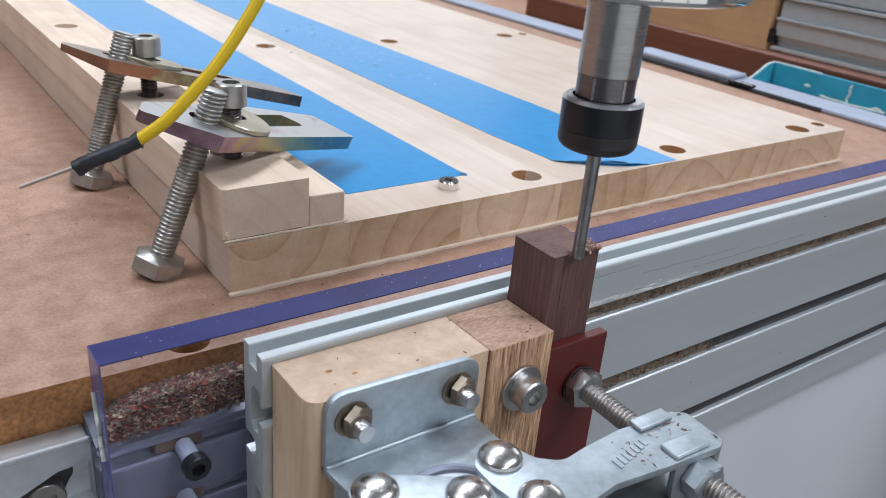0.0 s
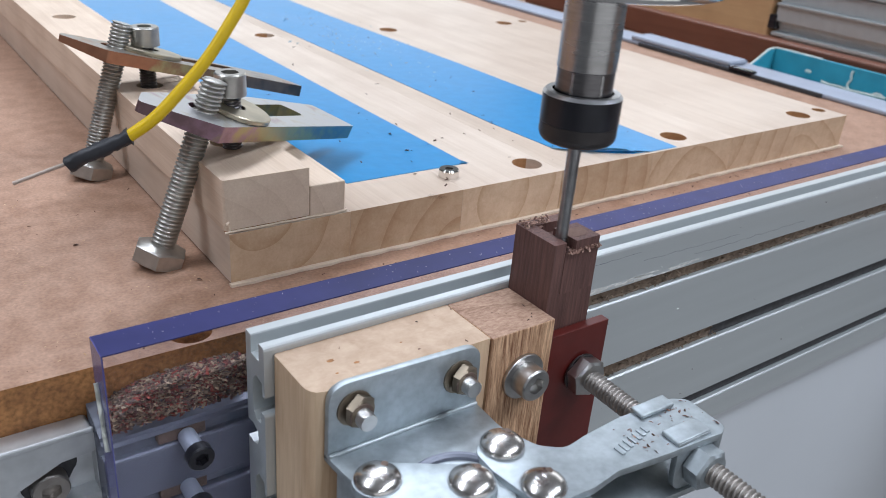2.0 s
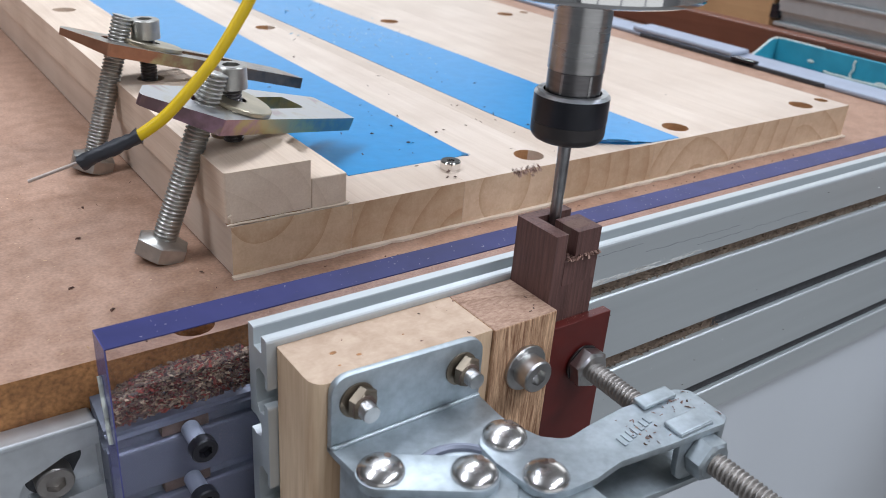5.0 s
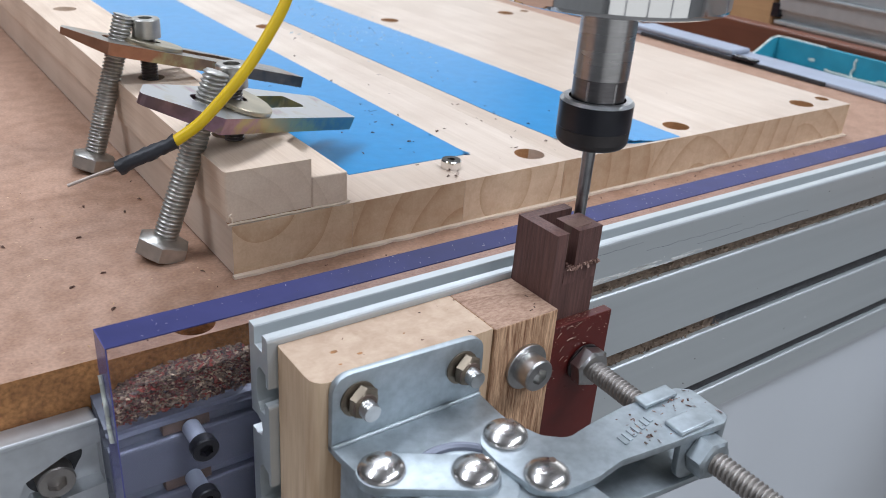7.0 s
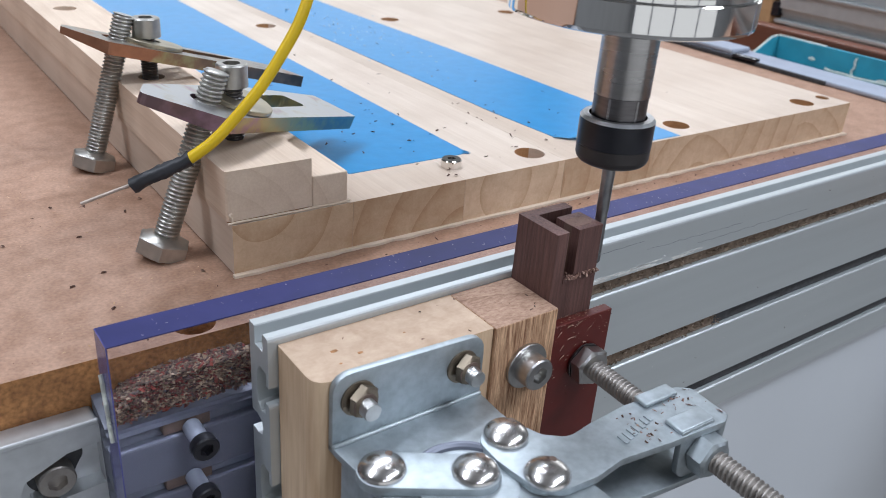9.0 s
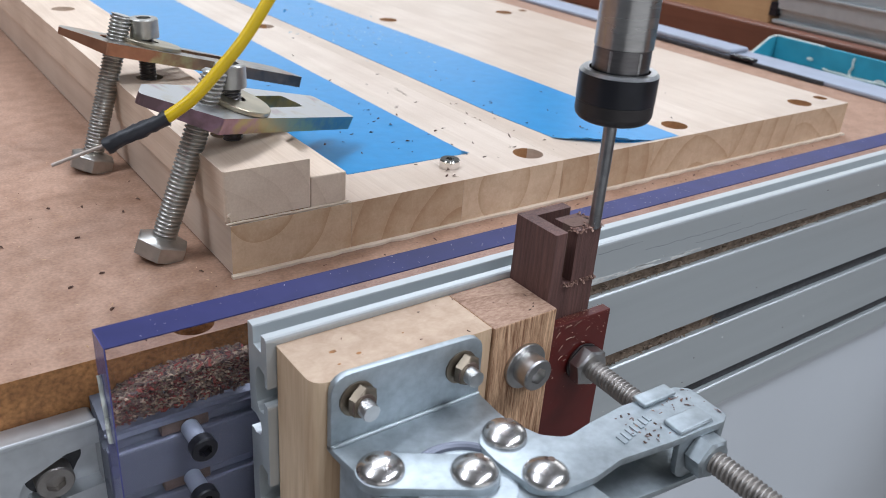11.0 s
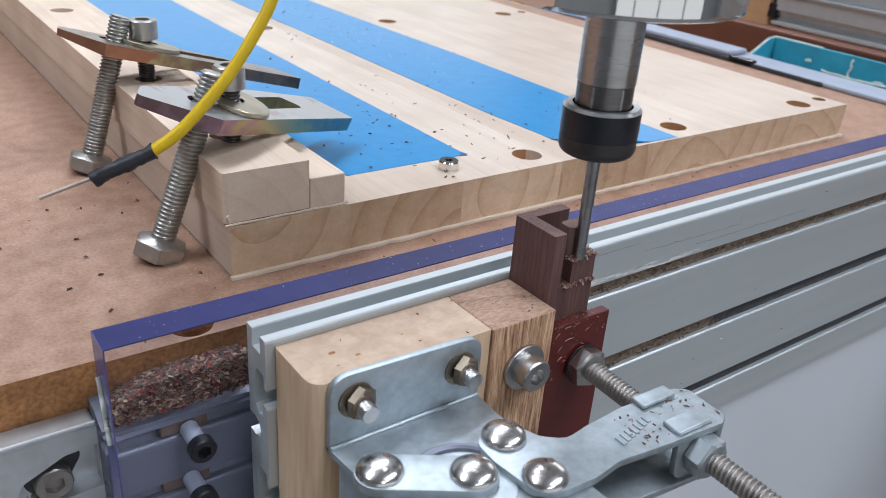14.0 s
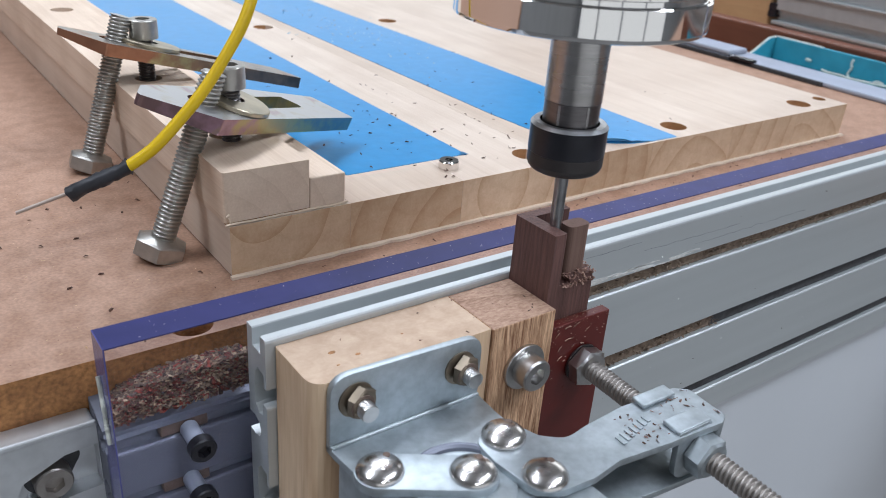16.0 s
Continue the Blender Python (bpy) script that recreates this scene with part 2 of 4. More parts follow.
RAINBOW_EDGE = tinted_edge("rainbow_plate_edge", [(0.0, (0.22, 0.14, 0.15)), (0.2, (0.36, 0.22, 0.27)), (0.34, (0.42, 0.33, 0.17)), (0.55, (0.38, 0.36, 0.20)), (0.75, (0.18, 0.24, 0.26)), (1.0, (0.27, 0.29, 0.25))])
COPPER_EDGE = tinted_edge("coppery_plate_edge", [(0.0, (0.42, 0.20, 0.12)), (0.2, (0.33, 0.15, 0.09)), (0.32, (0.37, 0.32, 0.17)), (0.42, (0.29, 0.18, 0.11)), (0.7, (0.19, 0.13, 0.10)), (0.95, (0.08, 0.07, 0.065))])


def clear(name, colour, rough=0.03):
    m, nt, bs = nodes_of(name)
    bs.inputs["Base Color"].default_value = (*colour, 1)
    bs.inputs["Transmission Weight"].default_value = 1.0
    bs.inputs["Roughness"].default_value = rough
    bs.inputs["IOR"].default_value = 1.18
    return m


ACRYLIC = clear("clear_acrylic", (0.87, 0.865, 0.93))
FILM_END = plain("violet_film_end", (0.085, 0.085, 0.24), 0.25, vary=0.15, size=120)
FILM = plain("violet_film", (0.034, 0.036, 0.125), 0.4, vary=0.14, size=80, stain=(0.75, 0.75, 0.88), spec=0.2)


def chips_mat(name, stops, rough=0.8):
    m, nt, bs = nodes_of(name)
    g = nt.nodes.new("ShaderNodeNewGeometry")
    r = ramp(nt, stops)
    nt.links.new(g.outputs["Random Per Island"], r.inputs[0])
    nt.links.new(r.outputs[0], bs.inputs["Base Color"])
    bs.inputs["Roughness"].default_value = rough
    return m


CHIP_MIX = chips_mat("mixed_chips", [(0.0, (0.30, 0.21, 0.13)), (0.18, (0.06, 0.03, 0.024)), (0.36, (0.38, 0.28, 0.19)), (0.46, (0.06, 0.045, 0.045)), (0.62, (0.22, 0.04, 0.028)), (0.8, (0.03, 0.018, 0.018)), (1.0, (0.18, 0.125, 0.085))])
CHIP_DARK = chips_mat("walnut_chips", [(0.0, (0.05, 0.025, 0.018)), (0.6, (0.12, 0.06, 0.04)), (1.0, (0.22, 0.12, 0.09))])
CHIP_FUZZ = chips_mat("fresh_walnut_shavings", [(0.0, (0.12, 0.06, 0.045)), (0.5, (0.24, 0.13, 0.10)), (1.0, (0.42, 0.27, 0.21))])
CHIP_SLOT = chips_mat("slot_chips", [(0.0, (0.07, 0.045, 0.03)), (0.3, (0.20, 0.14, 0.095)), (0.75, (0.26, 0.19, 0.14)), (1.0, (0.05, 0.035, 0.03))])
CHIP_TAPE = chips_mat("pale_tape_flecks", [(0.0, (0.25, 0.45, 0.62)), (0.6, (0.45, 0.55, 0.62)), (1.0, (0.40, 0.30, 0.24))])
CHIP_SPECK = chips_mat("mixed_specks", [(0.0, (0.06, 0.045, 0.04)), (0.45, (0.10, 0.08, 0.07)), (0.55, (0.65, 0.65, 0.63)), (1.0, (0.75, 0.74, 0.72))])
CHIP_GREY = chips_mat("grey_dust", [(0.0, (0.16, 0.15, 0.24)), (1.0, (0.36, 0.34, 0.38))])
CHIP_LOOSE = plain("loose_walnut_chip", (0.10, 0.05, 0.035), 0.8, vary=0.3, size=900)
CHIP_PALE = chips_mat("pale_chips", [(0.0, (0.45, 0.28, 0.16)), (1.0, (0.68, 0.50, 0.34))])


# ---- mesh helpers (millimetres) ----
def finish(bm):
    bmesh.ops.recalc_face_normals(bm, faces=bm.faces)
    bmesh.ops.scale(bm, vec=(U, U, U), verts=bm.verts)
    return bm


def part(name, bm, material, parent=None, label="", at=None, smooth=False):
    """One mesh object from a bmesh in millimetres, under a thing or a part."""
    finish(bm)
    me = bpy.data.meshes.new(name)
    bm.to_mesh(me)
    bm.free()
    if smooth:
        me.shade_smooth()
        me.set_sharp_from_angle(angle=radians(32))
    for mm in material if isinstance(material, (list, tuple)) else (material,):
        me.materials.append(mm)
    ob = new(name, me)
    if parent is not None:
        ob.parent = parent
    if at is not None:
        ob.matrix_basis = at
    if label:
        ob["label"] = label
    return ob


def mm(x, y, z, rx=0, ry=0, rz=0):
    return pose(x * U, y * U, z * U, rx, ry, rz)


def thing(name, label, category, at=None, group=""):
    ob = new(name)
    ob.empty_display_size = 0.01
    if at is not None:
        ob.matrix_basis = at
    return tagged(ob, label, category, group)


def box(x0, x1, y0, y1, z0, z1, bevel=0.0, seg=2, bm=None):
    bm = bm or bmesh.new()
    r = bmesh.ops.create_cube(bm, size=1.0)
    for v in r["verts"]:
        v.co = ((x0 + x1) / 2 + v.co.x * (x1 - x0), (y0 + y1) / 2 + v.co.y * (y1 - y0), (z0 + z1) / 2 + v.co.z * (z1 - z0))
    if bevel:
        es = list({e for v in r["verts"] for e in v.link_edges})
        bmesh.ops.bevel(bm, geom=es, offset=bevel, segments=seg, affect="EDGES", profile=0.5)
    return bm


def rings(levels, n=32, bm=None, caps=(True, True), centre=(0, 0)):
    """Loft along z: levels of (radius, z) or (radius, z, 'h') where 'h' is a hexagon of that inner radius."""
    bm = bm or bmesh.new()
    loops = []
    fine = [levels[0]]
    for a, b in zip(levels, levels[1:]):
        gap = math.hypot(b[0] - a[0], b[1] - a[1])
        if gap > 0.9 and len(a) == len(b):
            for w in (0.12 / gap, 1 - 0.12 / gap):
                fine.append((a[0] + (b[0] - a[0]) * w, a[1] + (b[1] - a[1]) * w, *a[2:]))
        fine.append(b)
    for lv in fine:
        r, z = lv[0], lv[1]
        hexa = len(lv) > 2
        loop = []
        for i in range(n):
            a = 2 * math.pi * i / n
            rr = r / math.cos((a + math.pi / 6) % (math.pi / 3) - math.pi / 6) if hexa else r
            loop.append(bm.verts.new((centre[0] + rr * math.cos(a), centre[1] + rr * math.sin(a), z)))
        loops.append(loop)
    for a, b in zip(loops, loops[1:]):
        for i in range(n):
            bm.faces.new((a[i], a[(i + 1) % n], b[(i + 1) % n], b[i]))
    if caps[0]:
        bm.faces.new(loops[0][::-1])
    if caps[1]:
        bm.faces.new(loops[-1])
    return bm


def thread(radius, pitch, z0, z1, n=20, per=6, depth=None, bm=None):
    """A threaded rod along z with a real helix."""
    bm = bm or bmesh.new()
    depth = depth or pitch * 0.55
    count = max(4, int((z1 - z0) / pitch * per))
    loops = []
    for j in range(count + 1):
        z = z0 + (z1 - z0) * j / count
        loop = []
        for i in range(n):
            u = (z / pitch - i / n) % 1.0
            d = max(0.0, min(1.0, abs(u - 0.5) * 2.6 - 0.3))
            r = radius - depth * d
            if j in (0, count):
                r = radius - depth * 1.1
            a = 2 * math.pi * i / n
            loop.append(bm.verts.new((r * math.cos(a), r * math.sin(a), z)))
        loops.append(loop)
    for a, b in zip(loops, loops[1:]):
        for i in range(n):
            bm.faces.new((a[i], a[(i + 1) % n], b[(i + 1) % n], b[i]))
    bm.faces.new(loops[0][::-1])
    bm.faces.new(loops[-1])
    return bm


def circle_pts(cx, cy, r, n=28):
    return [(cx + r * math.cos(2 * math.pi * i / n), cy + r * math.sin(2 * math.pi * i / n)) for i in range(n)]


def rounded(pts, radii, seg=5):
    """A polygon with rounded corners."""
    out = []
    n = len(pts)
    for i, (p, r) in enumerate(zip(pts, radii)):
        p = Vector(p)
        if r <= 0:
            out.append(tuple(p))
            continue
        a, b = (Vector(pts[i - 1]) - p), (Vector(pts[(i + 1) % n]) - p)
        half = a.angle(b) / 2
        d = min(r / math.tan(half), a.length * 0.49, b.length * 0.49)
        s, e = p + a.normalized() * d, p + b.normalized() * d
        for k in range(seg + 1):
            t = k / seg
            out.append(tuple((1 - t) ** 2 * s + 2 * t * (1 - t) * p + t ** 2 * e))
    return out


def slab(outline, z0, z1, holes=(), blind=None, bm=None):
    """A flat plate from an outline with holes. blind: depth of the holes when they have a bottom."""
    bm = bm or bmesh.new()

    def wire(pts, z):
        vs = [bm.verts.new((p[0], p[1], z)) for p in pts]
        return vs, [bm.edges.new((vs[i], vs[(i + 1) % len(vs)])) for i in range(len(vs))]

    top_e, bot_e, walls = [], [], []
    tv, te = wire(outline, z1)
    bv, be = wire(outline, z0)
    walls.append((tv, bv))
    top_e += te
    bot_e += be
    floors = []
    for h in holes:
        hv, he = wire(h, z1)
        top_e += he
        if blind:
            gv, ge = wire(h, z1 - blind)
            floors.append(gv)
        else:
            gv, ge = wire(h, z0)
            bot_e += ge
        walls.append((hv, gv))
    if not holes:
        bm.faces.new(tv)
        bm.faces.new(bv)
    else:
        bmesh.ops.triangle_fill(bm, edges=top_e, use_beauty=True)
        bmesh.ops.triangle_fill(bm, edges=bot_e, use_beauty=True)
    for a, b in walls:
        for i in range(len(a)):
            j = (i + 1) % len(a)
            bm.faces.new((a[i], a[j], b[j], b[i]))
    for g in floors:
        bm.faces.new(g)
    return bm


def moved(bm, m):
    """Turns a bmesh by a matrix in millimetres."""
    bmesh.ops.transform(bm, matrix=m, verts=bm.verts)
    return bm


def place(x, y, z, rx=0, ry=0, rz=0):
    return pose(x, y, z, rx, ry, rz)


def tube(points, radius, n=12, ends=True):
    """A round rod along points, smoothed by Catmull-Rom."""
    P = [Vector(p) for p in points]
    path = []
    for i in range(len(P) - 1):
        a, b, c, d = P[max(0, i - 1)], P[i], P[i + 1], P[min(len(P) - 1, i + 2)]
        for k in range(6):
            t = k / 6
            path.append(0.5 * ((2 * b) + (c - a) * t + (2 * a - 5 * b + 4 * c - d) * t * t + (3 * b - a - 3 * c + d) * t ** 3))
    path.append(P[-1])
    bm = bmesh.new()
    loops, up = [], Vector((0, 0, 1))
    for i, p in enumerate(path):
        d = (path[min(i + 1, len(path) - 1)] - path[max(i - 1, 0)]).normalized()
        s = d.cross(up).normalized()
        t = s.cross(d)
        loops.append([bm.verts.new(p + radius * (s * math.cos(2 * math.pi * k / n) + t * math.sin(2 * math.pi * k / n))) for k in range(n)])
    for a, b in zip(loops, loops[1:]):
        for i in range(n):
            bm.faces.new((a[i], a[(i + 1) % n], b[(i + 1) % n], b[i]))
    if ends:
        bm.faces.new(loops[0])
        bm.faces.new(loops[-1][::-1])
    return bm


# ---- the room that closes the place ----
def window(name, at, wide, high, bars=4, half=15):
    """Frame and bars in a wall's opening; the wall runs along the local x."""
    w = tagged(new(name), "wide workshop window with dark bars", "window", kind="structure")
    w.matrix_basis = at
    for k in range(bars):
        x = -wide / 2 + half + k * (wide - 2 * half) / (bars - 1)
        part("window_frame", box(x - half, x + half, 20, 60, 30, high - 30), DARK_ALU, w)
    for z in (0, high - 30):
        part("window_frame", box(-wide / 2, wide / 2, 20, 60, z, z + 30), DARK_ALU, w)


def pierced(name, along, near, far, x0, x1, z0, z1, hole):
    """A wall with one opening. along: 'x' or 'y'; hole: its ends along the wall and its heights."""
    a, b, c, d = hole
    bm = bmesh.new()
    for p, q, lo, hi in ((x0, a, z0, z1), (b, x1, z0, z1), (a, b, z0, c), (a, b, d, z1)):
        if along == "x":
            box(p, q, near, far, lo, hi, bm=bm)
        else:
            box(near, far, p, q, lo, hi, bm=bm)
    tagged(part(name, bm, WALL), "plain painted workshop wall with a wide window", "wall", kind="structure")


def room():
    x0, x1, y0, y1, z0, z1 = -3200, 3600, -3200, 3600, -950, 1850
    spec = {"floor": (x0, x1, y0, y1, z0 - 60, z0, FLOOR), "ceiling": (x0, x1, y0, y1, z1, z1 + 60, WALL), "wall_west": (x0 - 80, x0, y0, y1, z0, z1, WALL)}
    for name, (a, b, c, d, e, f, m) in spec.items():
        tagged(part(name, box(a, b, c, d, e, f), m), "plain painted workshop " + name.split("_")[0], name.split("_")[0], kind="structure")
    pierced("wall_north", "x", y1, y1 + 80, x0, x1, z0, z1, (300, 3300, 300, 1200))
    pierced("wall_east", "y", x1, x1 + 80, y0, y1, z0, z1, (700, 3300, 350, 1650))
    pierced("wall_south", "x", y0 - 80, y0, x0, x1, z0, z1, (-2900, 2100, -900, 1000))
    window("window_1", mm(1800, y1, 300), 3000, 900)
    window("window_2", mm(x1, 2000, 350, 0, 0, -90), 2600, 1300)
    window("window_3", mm(-400, y0 + 80, -900, 0, 0, 180), 5000, 1900, 5, 30)


room()


# ---- machine table ----
def sheet_mdf():
    hole = circle_pts(-18.5, -16.2, 5.6)
    bm = slab([(-700, -22.5), (396, -22.5), (396, 760), (-700, 760)], -31.2, -15.7, [hole], blind=9)
    bm.normal_update()
    for f in bm.faces:
        if abs(f.normal.z) < 0.5:
            f.material_index = 1
    return tagged(part("machine_bed", bm, [MDF, MDF_EDGE]), "brown MDF spoilboard with chips and pencil marks", "spoilboard", kind="structure")


sheet_mdf()
ALONG_X = Matrix(((0, 0, 1, 0), (1, 0, 0, 0), (0, 1, 0, 0), (0, 0, 0, 1)))


def profile_rail(front, back, top, bottom, slots, x0, x1, groove=True, back_slots=(), lip=1.4):
    """A slotted aluminium profile along x: outline in (y, z)."""
    pts = [(back, bottom)]
    for a, b in back_slots:
        pts += [(back, b), (back - 1.6, b), (back - 2.6, b - 0.3), (back - 5.2, b + 0.6), (back - 5.8, (a + b) / 2), (back - 5.2, a - 0.6), (back - 2.6, a + 0.3), (back - 1.6, a), (back, a)]
    pts += [(back, top)]
    if groove:
        pts += [(back - 2.5, top), (back - 2.7, top - 0.3), (back - 2.7, top - 4.6), (front + 2.7, top - 4.6), (front + 2.7, top - 0.3), (front + 2.5, top), (front + 0.7, top), (front + 0.2, top - 0.25), (front, top - 0.8)]
    for a, b in slots:
        pts += [(front, a), (front + 1.2, a), (front + 1.3, a + lip), (front + 4.4, a + lip + 0.5), (front + 6.0, a + lip - 1.2), (front + 6.5, (a + b) / 2), (front + 6.0, b - lip + 1.2), (front + 4.4, b - lip - 0.5), (front + 2.2, b - lip), (front + 2.1, b), (front + 0.65, b), (front + 0.15, b - 0.3), (front, b - 0.75)]
    pts += [(front, bottom)]
    return moved(slab(pts, x0, x1), ALONG_X)


rail = thing("aluminium_rail", "slotted silver aluminium extrusion bolted along the table edge", "extrusion", mm(-16, -58, -83.8))
part("profile", moved(profile_rail(-58, -48.5, 0.8, -83.8, [(-12.0, -16.9), (-39.8, -45.7), (-67.6, -73.2)], -16, 640, back_slots=[(-54, -59), (-23, -28)], lip=3.2), place(16, 58, 83.8)), ALU, rail)
part("slot_dust", moved(box(0, 300, -55.8, -54.0, -17.6, -11.4), place(16, 58, 83.8)), BROWN_DUST, rail, "brown dust packed in the slot")
part("slot_dust", moved(box(0, 150, -55.8, -54.0, -46.6, -38.9), place(16, 58, 83.8)), BROWN_DUST, rail, "brown dust packed in the slot")
# dark sheets put the deep shade of the dust-free slots into colour
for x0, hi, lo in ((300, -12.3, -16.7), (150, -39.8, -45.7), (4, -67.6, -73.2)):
    part("slot_shadow", moved(box(x0, 640, -55.8, -54.0, lo - 0.9, hi + 0.9), place(16, 58, 83.8)), DARK_SHADE, rail, "dark sheet standing for the shade deep in the slot")


def rail_scuffs():
    """Shallow scrape marks on the rail's face above the first slot."""
    rnd = random.Random(8)
    for k in range(9):
        x, z, n = 70 + k * 6.5 + rnd.uniform(-2, 2), -10.2 - 1.9 * rnd.random(), rnd.randint(6, 9)
        low = [(x + i * 1.6, z + rnd.uniform(-0.25, 0.1)) for i in range(n)]
        high = [(x + i * 1.6, z + rnd.uniform(0.15, 0.5)) for i in range(n)][::-1]
        up = Matrix(((1, 0, 0, 0), (0, 0, -1, 0), (0, 1, 0, 0), (0, 0, 0, 1)))
        part("scuff", moved(slab(low + high, 58.0, 58.05), place(16, 58, 83.8) @ up), SCUFF, rail, "pale scrape mark")


def rail_scratches():
    """Long wavy hairline scratches and a dirty crust on the rail's face above the first slot."""
    rnd = random.Random(18)
    up = Matrix(((1, 0, 0, 0), (0, 0, -1, 0), (0, 1, 0, 0), (0, 0, 0, 1)))
    for x, z, n, slope in ((66, -2.0, 16, -0.010), (104, -5.4, 20, -0.014), (128, -8.6, 26, 0.002)):
        line = [(x + i * 2.4, z + slope * i * 2.4 + rnd.uniform(-0.28, 0.28)) for i in range(n)]
        wide = [(p, q + rnd.uniform(0.03, 0.1)) for p, q in line[::-1]]
        part("scratch", moved(slab(line + wide, 58.0, 58.04), place(16, 58, 83.8) @ up), DARK_ALU, rail, "dark hairline scratch")
    for x in (58, 66, 79, 93, 101, 117):
        n = rnd.randint(4, 7)
        line = [(x + i * 1.7, -11.7 + rnd.uniform(-0.1, 0.1)) for i in range(n)]
        wide = [(p, -11.1 + rnd.uniform(-0.1, 0.5)) for p, q in line[::-1]]
        part("crust", moved(slab(line + wide, 58.0, 58.1), place(16, 58, 83.8) @ up), SCUFF, rail, "pale dusty crust")


rail_scuffs()
rail_scratches()

lower = thing("frame_profile", "grey aluminium frame extrusion behind the acrylic guard, darkened for its shade", "extrusion", mm(-46, -36, -90))
part("profile", moved(profile_rail(-36, -24, -24.2, -90, [(-28.5, -32.5), (-45, -49)], -46, 640, groove=False), place(46, 36, 90)), DARK_ALU, lower)

for x, z in ((-27.3, -30.5), (-27.8, -47.0)):
    part("slot_nut", moved(box(x - 6.5, x + 5.0, -35.2, -32.5, z - 1.8, z + 1.8, 0.3), place(46, 36, 90)), SLOT_NUT, lower, "rusty brown slot nut")


def end_bracket():
    t = thing("corner_bracket", "silver cast aluminium corner bracket with a socket screw", "bracket", mm(-110, -28, -75))
    o = place(110, 28, 75)
    up = Matrix(((1, 0, 0, 0), (0, 0, -1, 0), (0, 1, 0, 0), (0, 0, 0, 1)))
    upper = rounded([(-110, -75), (-110, -27.6), (-46.2, -27.6), (-45.5, -34.2), (-53.6, -34.8), (-63.4, -39.4), (-66.0, -46.5), (-64.0, -75)], [0, 0, 1.4, 1.2, 2, 2, 2, 0])
    part("plate", moved(slab(upper, 23.0, 29.0), o @ up), CAST, t)
    lower_lip = rounded([(-64, -75), (-62.4, -45.6), (-59.0, -47.6), (-51.1, -47.0), (-45.3, -46.6), (-45.3, -75)], [0, 1.2, 2, 2, 1, 0])
    part("lower_lip", moved(slab(lower_lip, 23.0, 29.0), o @ up), CAST, t)
    part("rim", moved(box(-110, -46.0, -29.7, -28.6, -28.7, -27.2, 0.45), o), CAST, t)
    part("pocket_floor", moved(box(-66, -45.6, -24.2, -23.2, -49, -31), o), CAST, t)
    part("end_wall", moved(box(-46.2, -45.4, -28.8, -24.1, -47, -34), o), CAST, t)
    # flat dark patch on the floor paints the slotted hole's shade
    d = math.atan2(4.6, 4.4)
    hole = [(-53.4 + 3.8 * math.cos(d - math.pi / 2 + math.pi * k / 12), -38.8 + 3.8 * math.sin(d - math.pi / 2 + math.pi * k / 12)) for k in range(13)]
    hole += [(-57.2 + 5.5 * math.cos(d + math.pi / 2 + math.pi * k / 12), -42.4 + 5.5 * math.sin(d + math.pi / 2 + math.pi * k / 12)) for k in range(13)]
    part("slot_hole", moved(slab(hole, 24.2, 24.32), o @ up), DARK_SHADE, t, "dark patch painting the shade of the slotted hole")
    part("screw", moved(rings([(4.3, -2), (4.3, 2.2), (4.0, 2.6), (2.1, 2.6, "h"), (2.1, 0.8, "h")], 30), o @ place(-56.6, -26.2, -42.4, 90)), DULL_STEEL, t, "worn steel socket screw", smooth=True)


end_bracket()


def guard():
    t = thing("acrylic_guard", "clear acrylic guard strip with a violet film edge, standing on edge", "guard strip", mm(-45.4, -45.2, -62))
    o = place(45.4, 45.2, 62)
    pane = part("pane", moved(box(-45.4, 640, -45.2, -36.4, -62, 0.6), o), ACRYLIC, t)
    pane.visible_shadow = False
    part("top_edge", moved(box(-45.5, 640, -45.2, -36.4, 0.62, 0.9), o), FILM, t, "violet tinted polished top edge")
    part("end_edge", moved(box(-45.75, -45.45, -45.2, -36.4, -62, 0.9), o), FILM_END, t, "violet tinted end edge")
    rnd = random.Random(4)
    bm = bmesh.new()
    pts = [(-46.1, -39 + rnd.uniform(-.5, .5) - i * 0.45, -9 - i * 2.0) for i in range(9)]
    bm = tube(pts, 0.55, 10)
    for vert in bm.verts:
        vert.co += Vector((0.2, 0.9, 0.2)) * noise.noise(vert.co * 0.5)
    part("glue_bead", moved(bm, o), WHITE_SPLASH, t, "dried white glue bead")
    for x, z in ((-27.4, -31.0), (-27.8, -46.0)):
        part("screw", moved(rings([(2.0, 0.3), (3.2, 0.4), (3.2, 2.9), (2.9, 3.2), (1.5, 3.2, "h"), (1.5, 1.4, "h")], 24), o @ place(x, -45.2, z, 90)), BLACK_OXIDE, t, "black socket cap screw", smooth=True)
        part("screw_shank", moved(rings([(2.2, -9.0), (2.2, 0.5)], 20), o @ place(x, -45.2, z, 90)), GREY_BAR, t, smooth=True)


guard()
tagged(part("cabinet_body", box(-690, 985, -49.4, 740, -930, -90.5), GREY_PANEL), "light grey cabinet body under the machine bed", "cabinet", kind="structure")
under = box(-690, 396, -20, 740, -90.4, -31.3)
box(396.2, 985, -20, 740, -90.4, -75.1, bm=under)
tagged(part("bed_frame", under, DARK_ALU), "dark grey frame carrying the machine bed", "frame", kind="structure")
tagged(part("cabinet_panel", box(-690, 985, -53, -49.5, -930, -84.3), GREY_PANEL), "smooth light grey sheet panel below the rail", "panel", kind="structure")


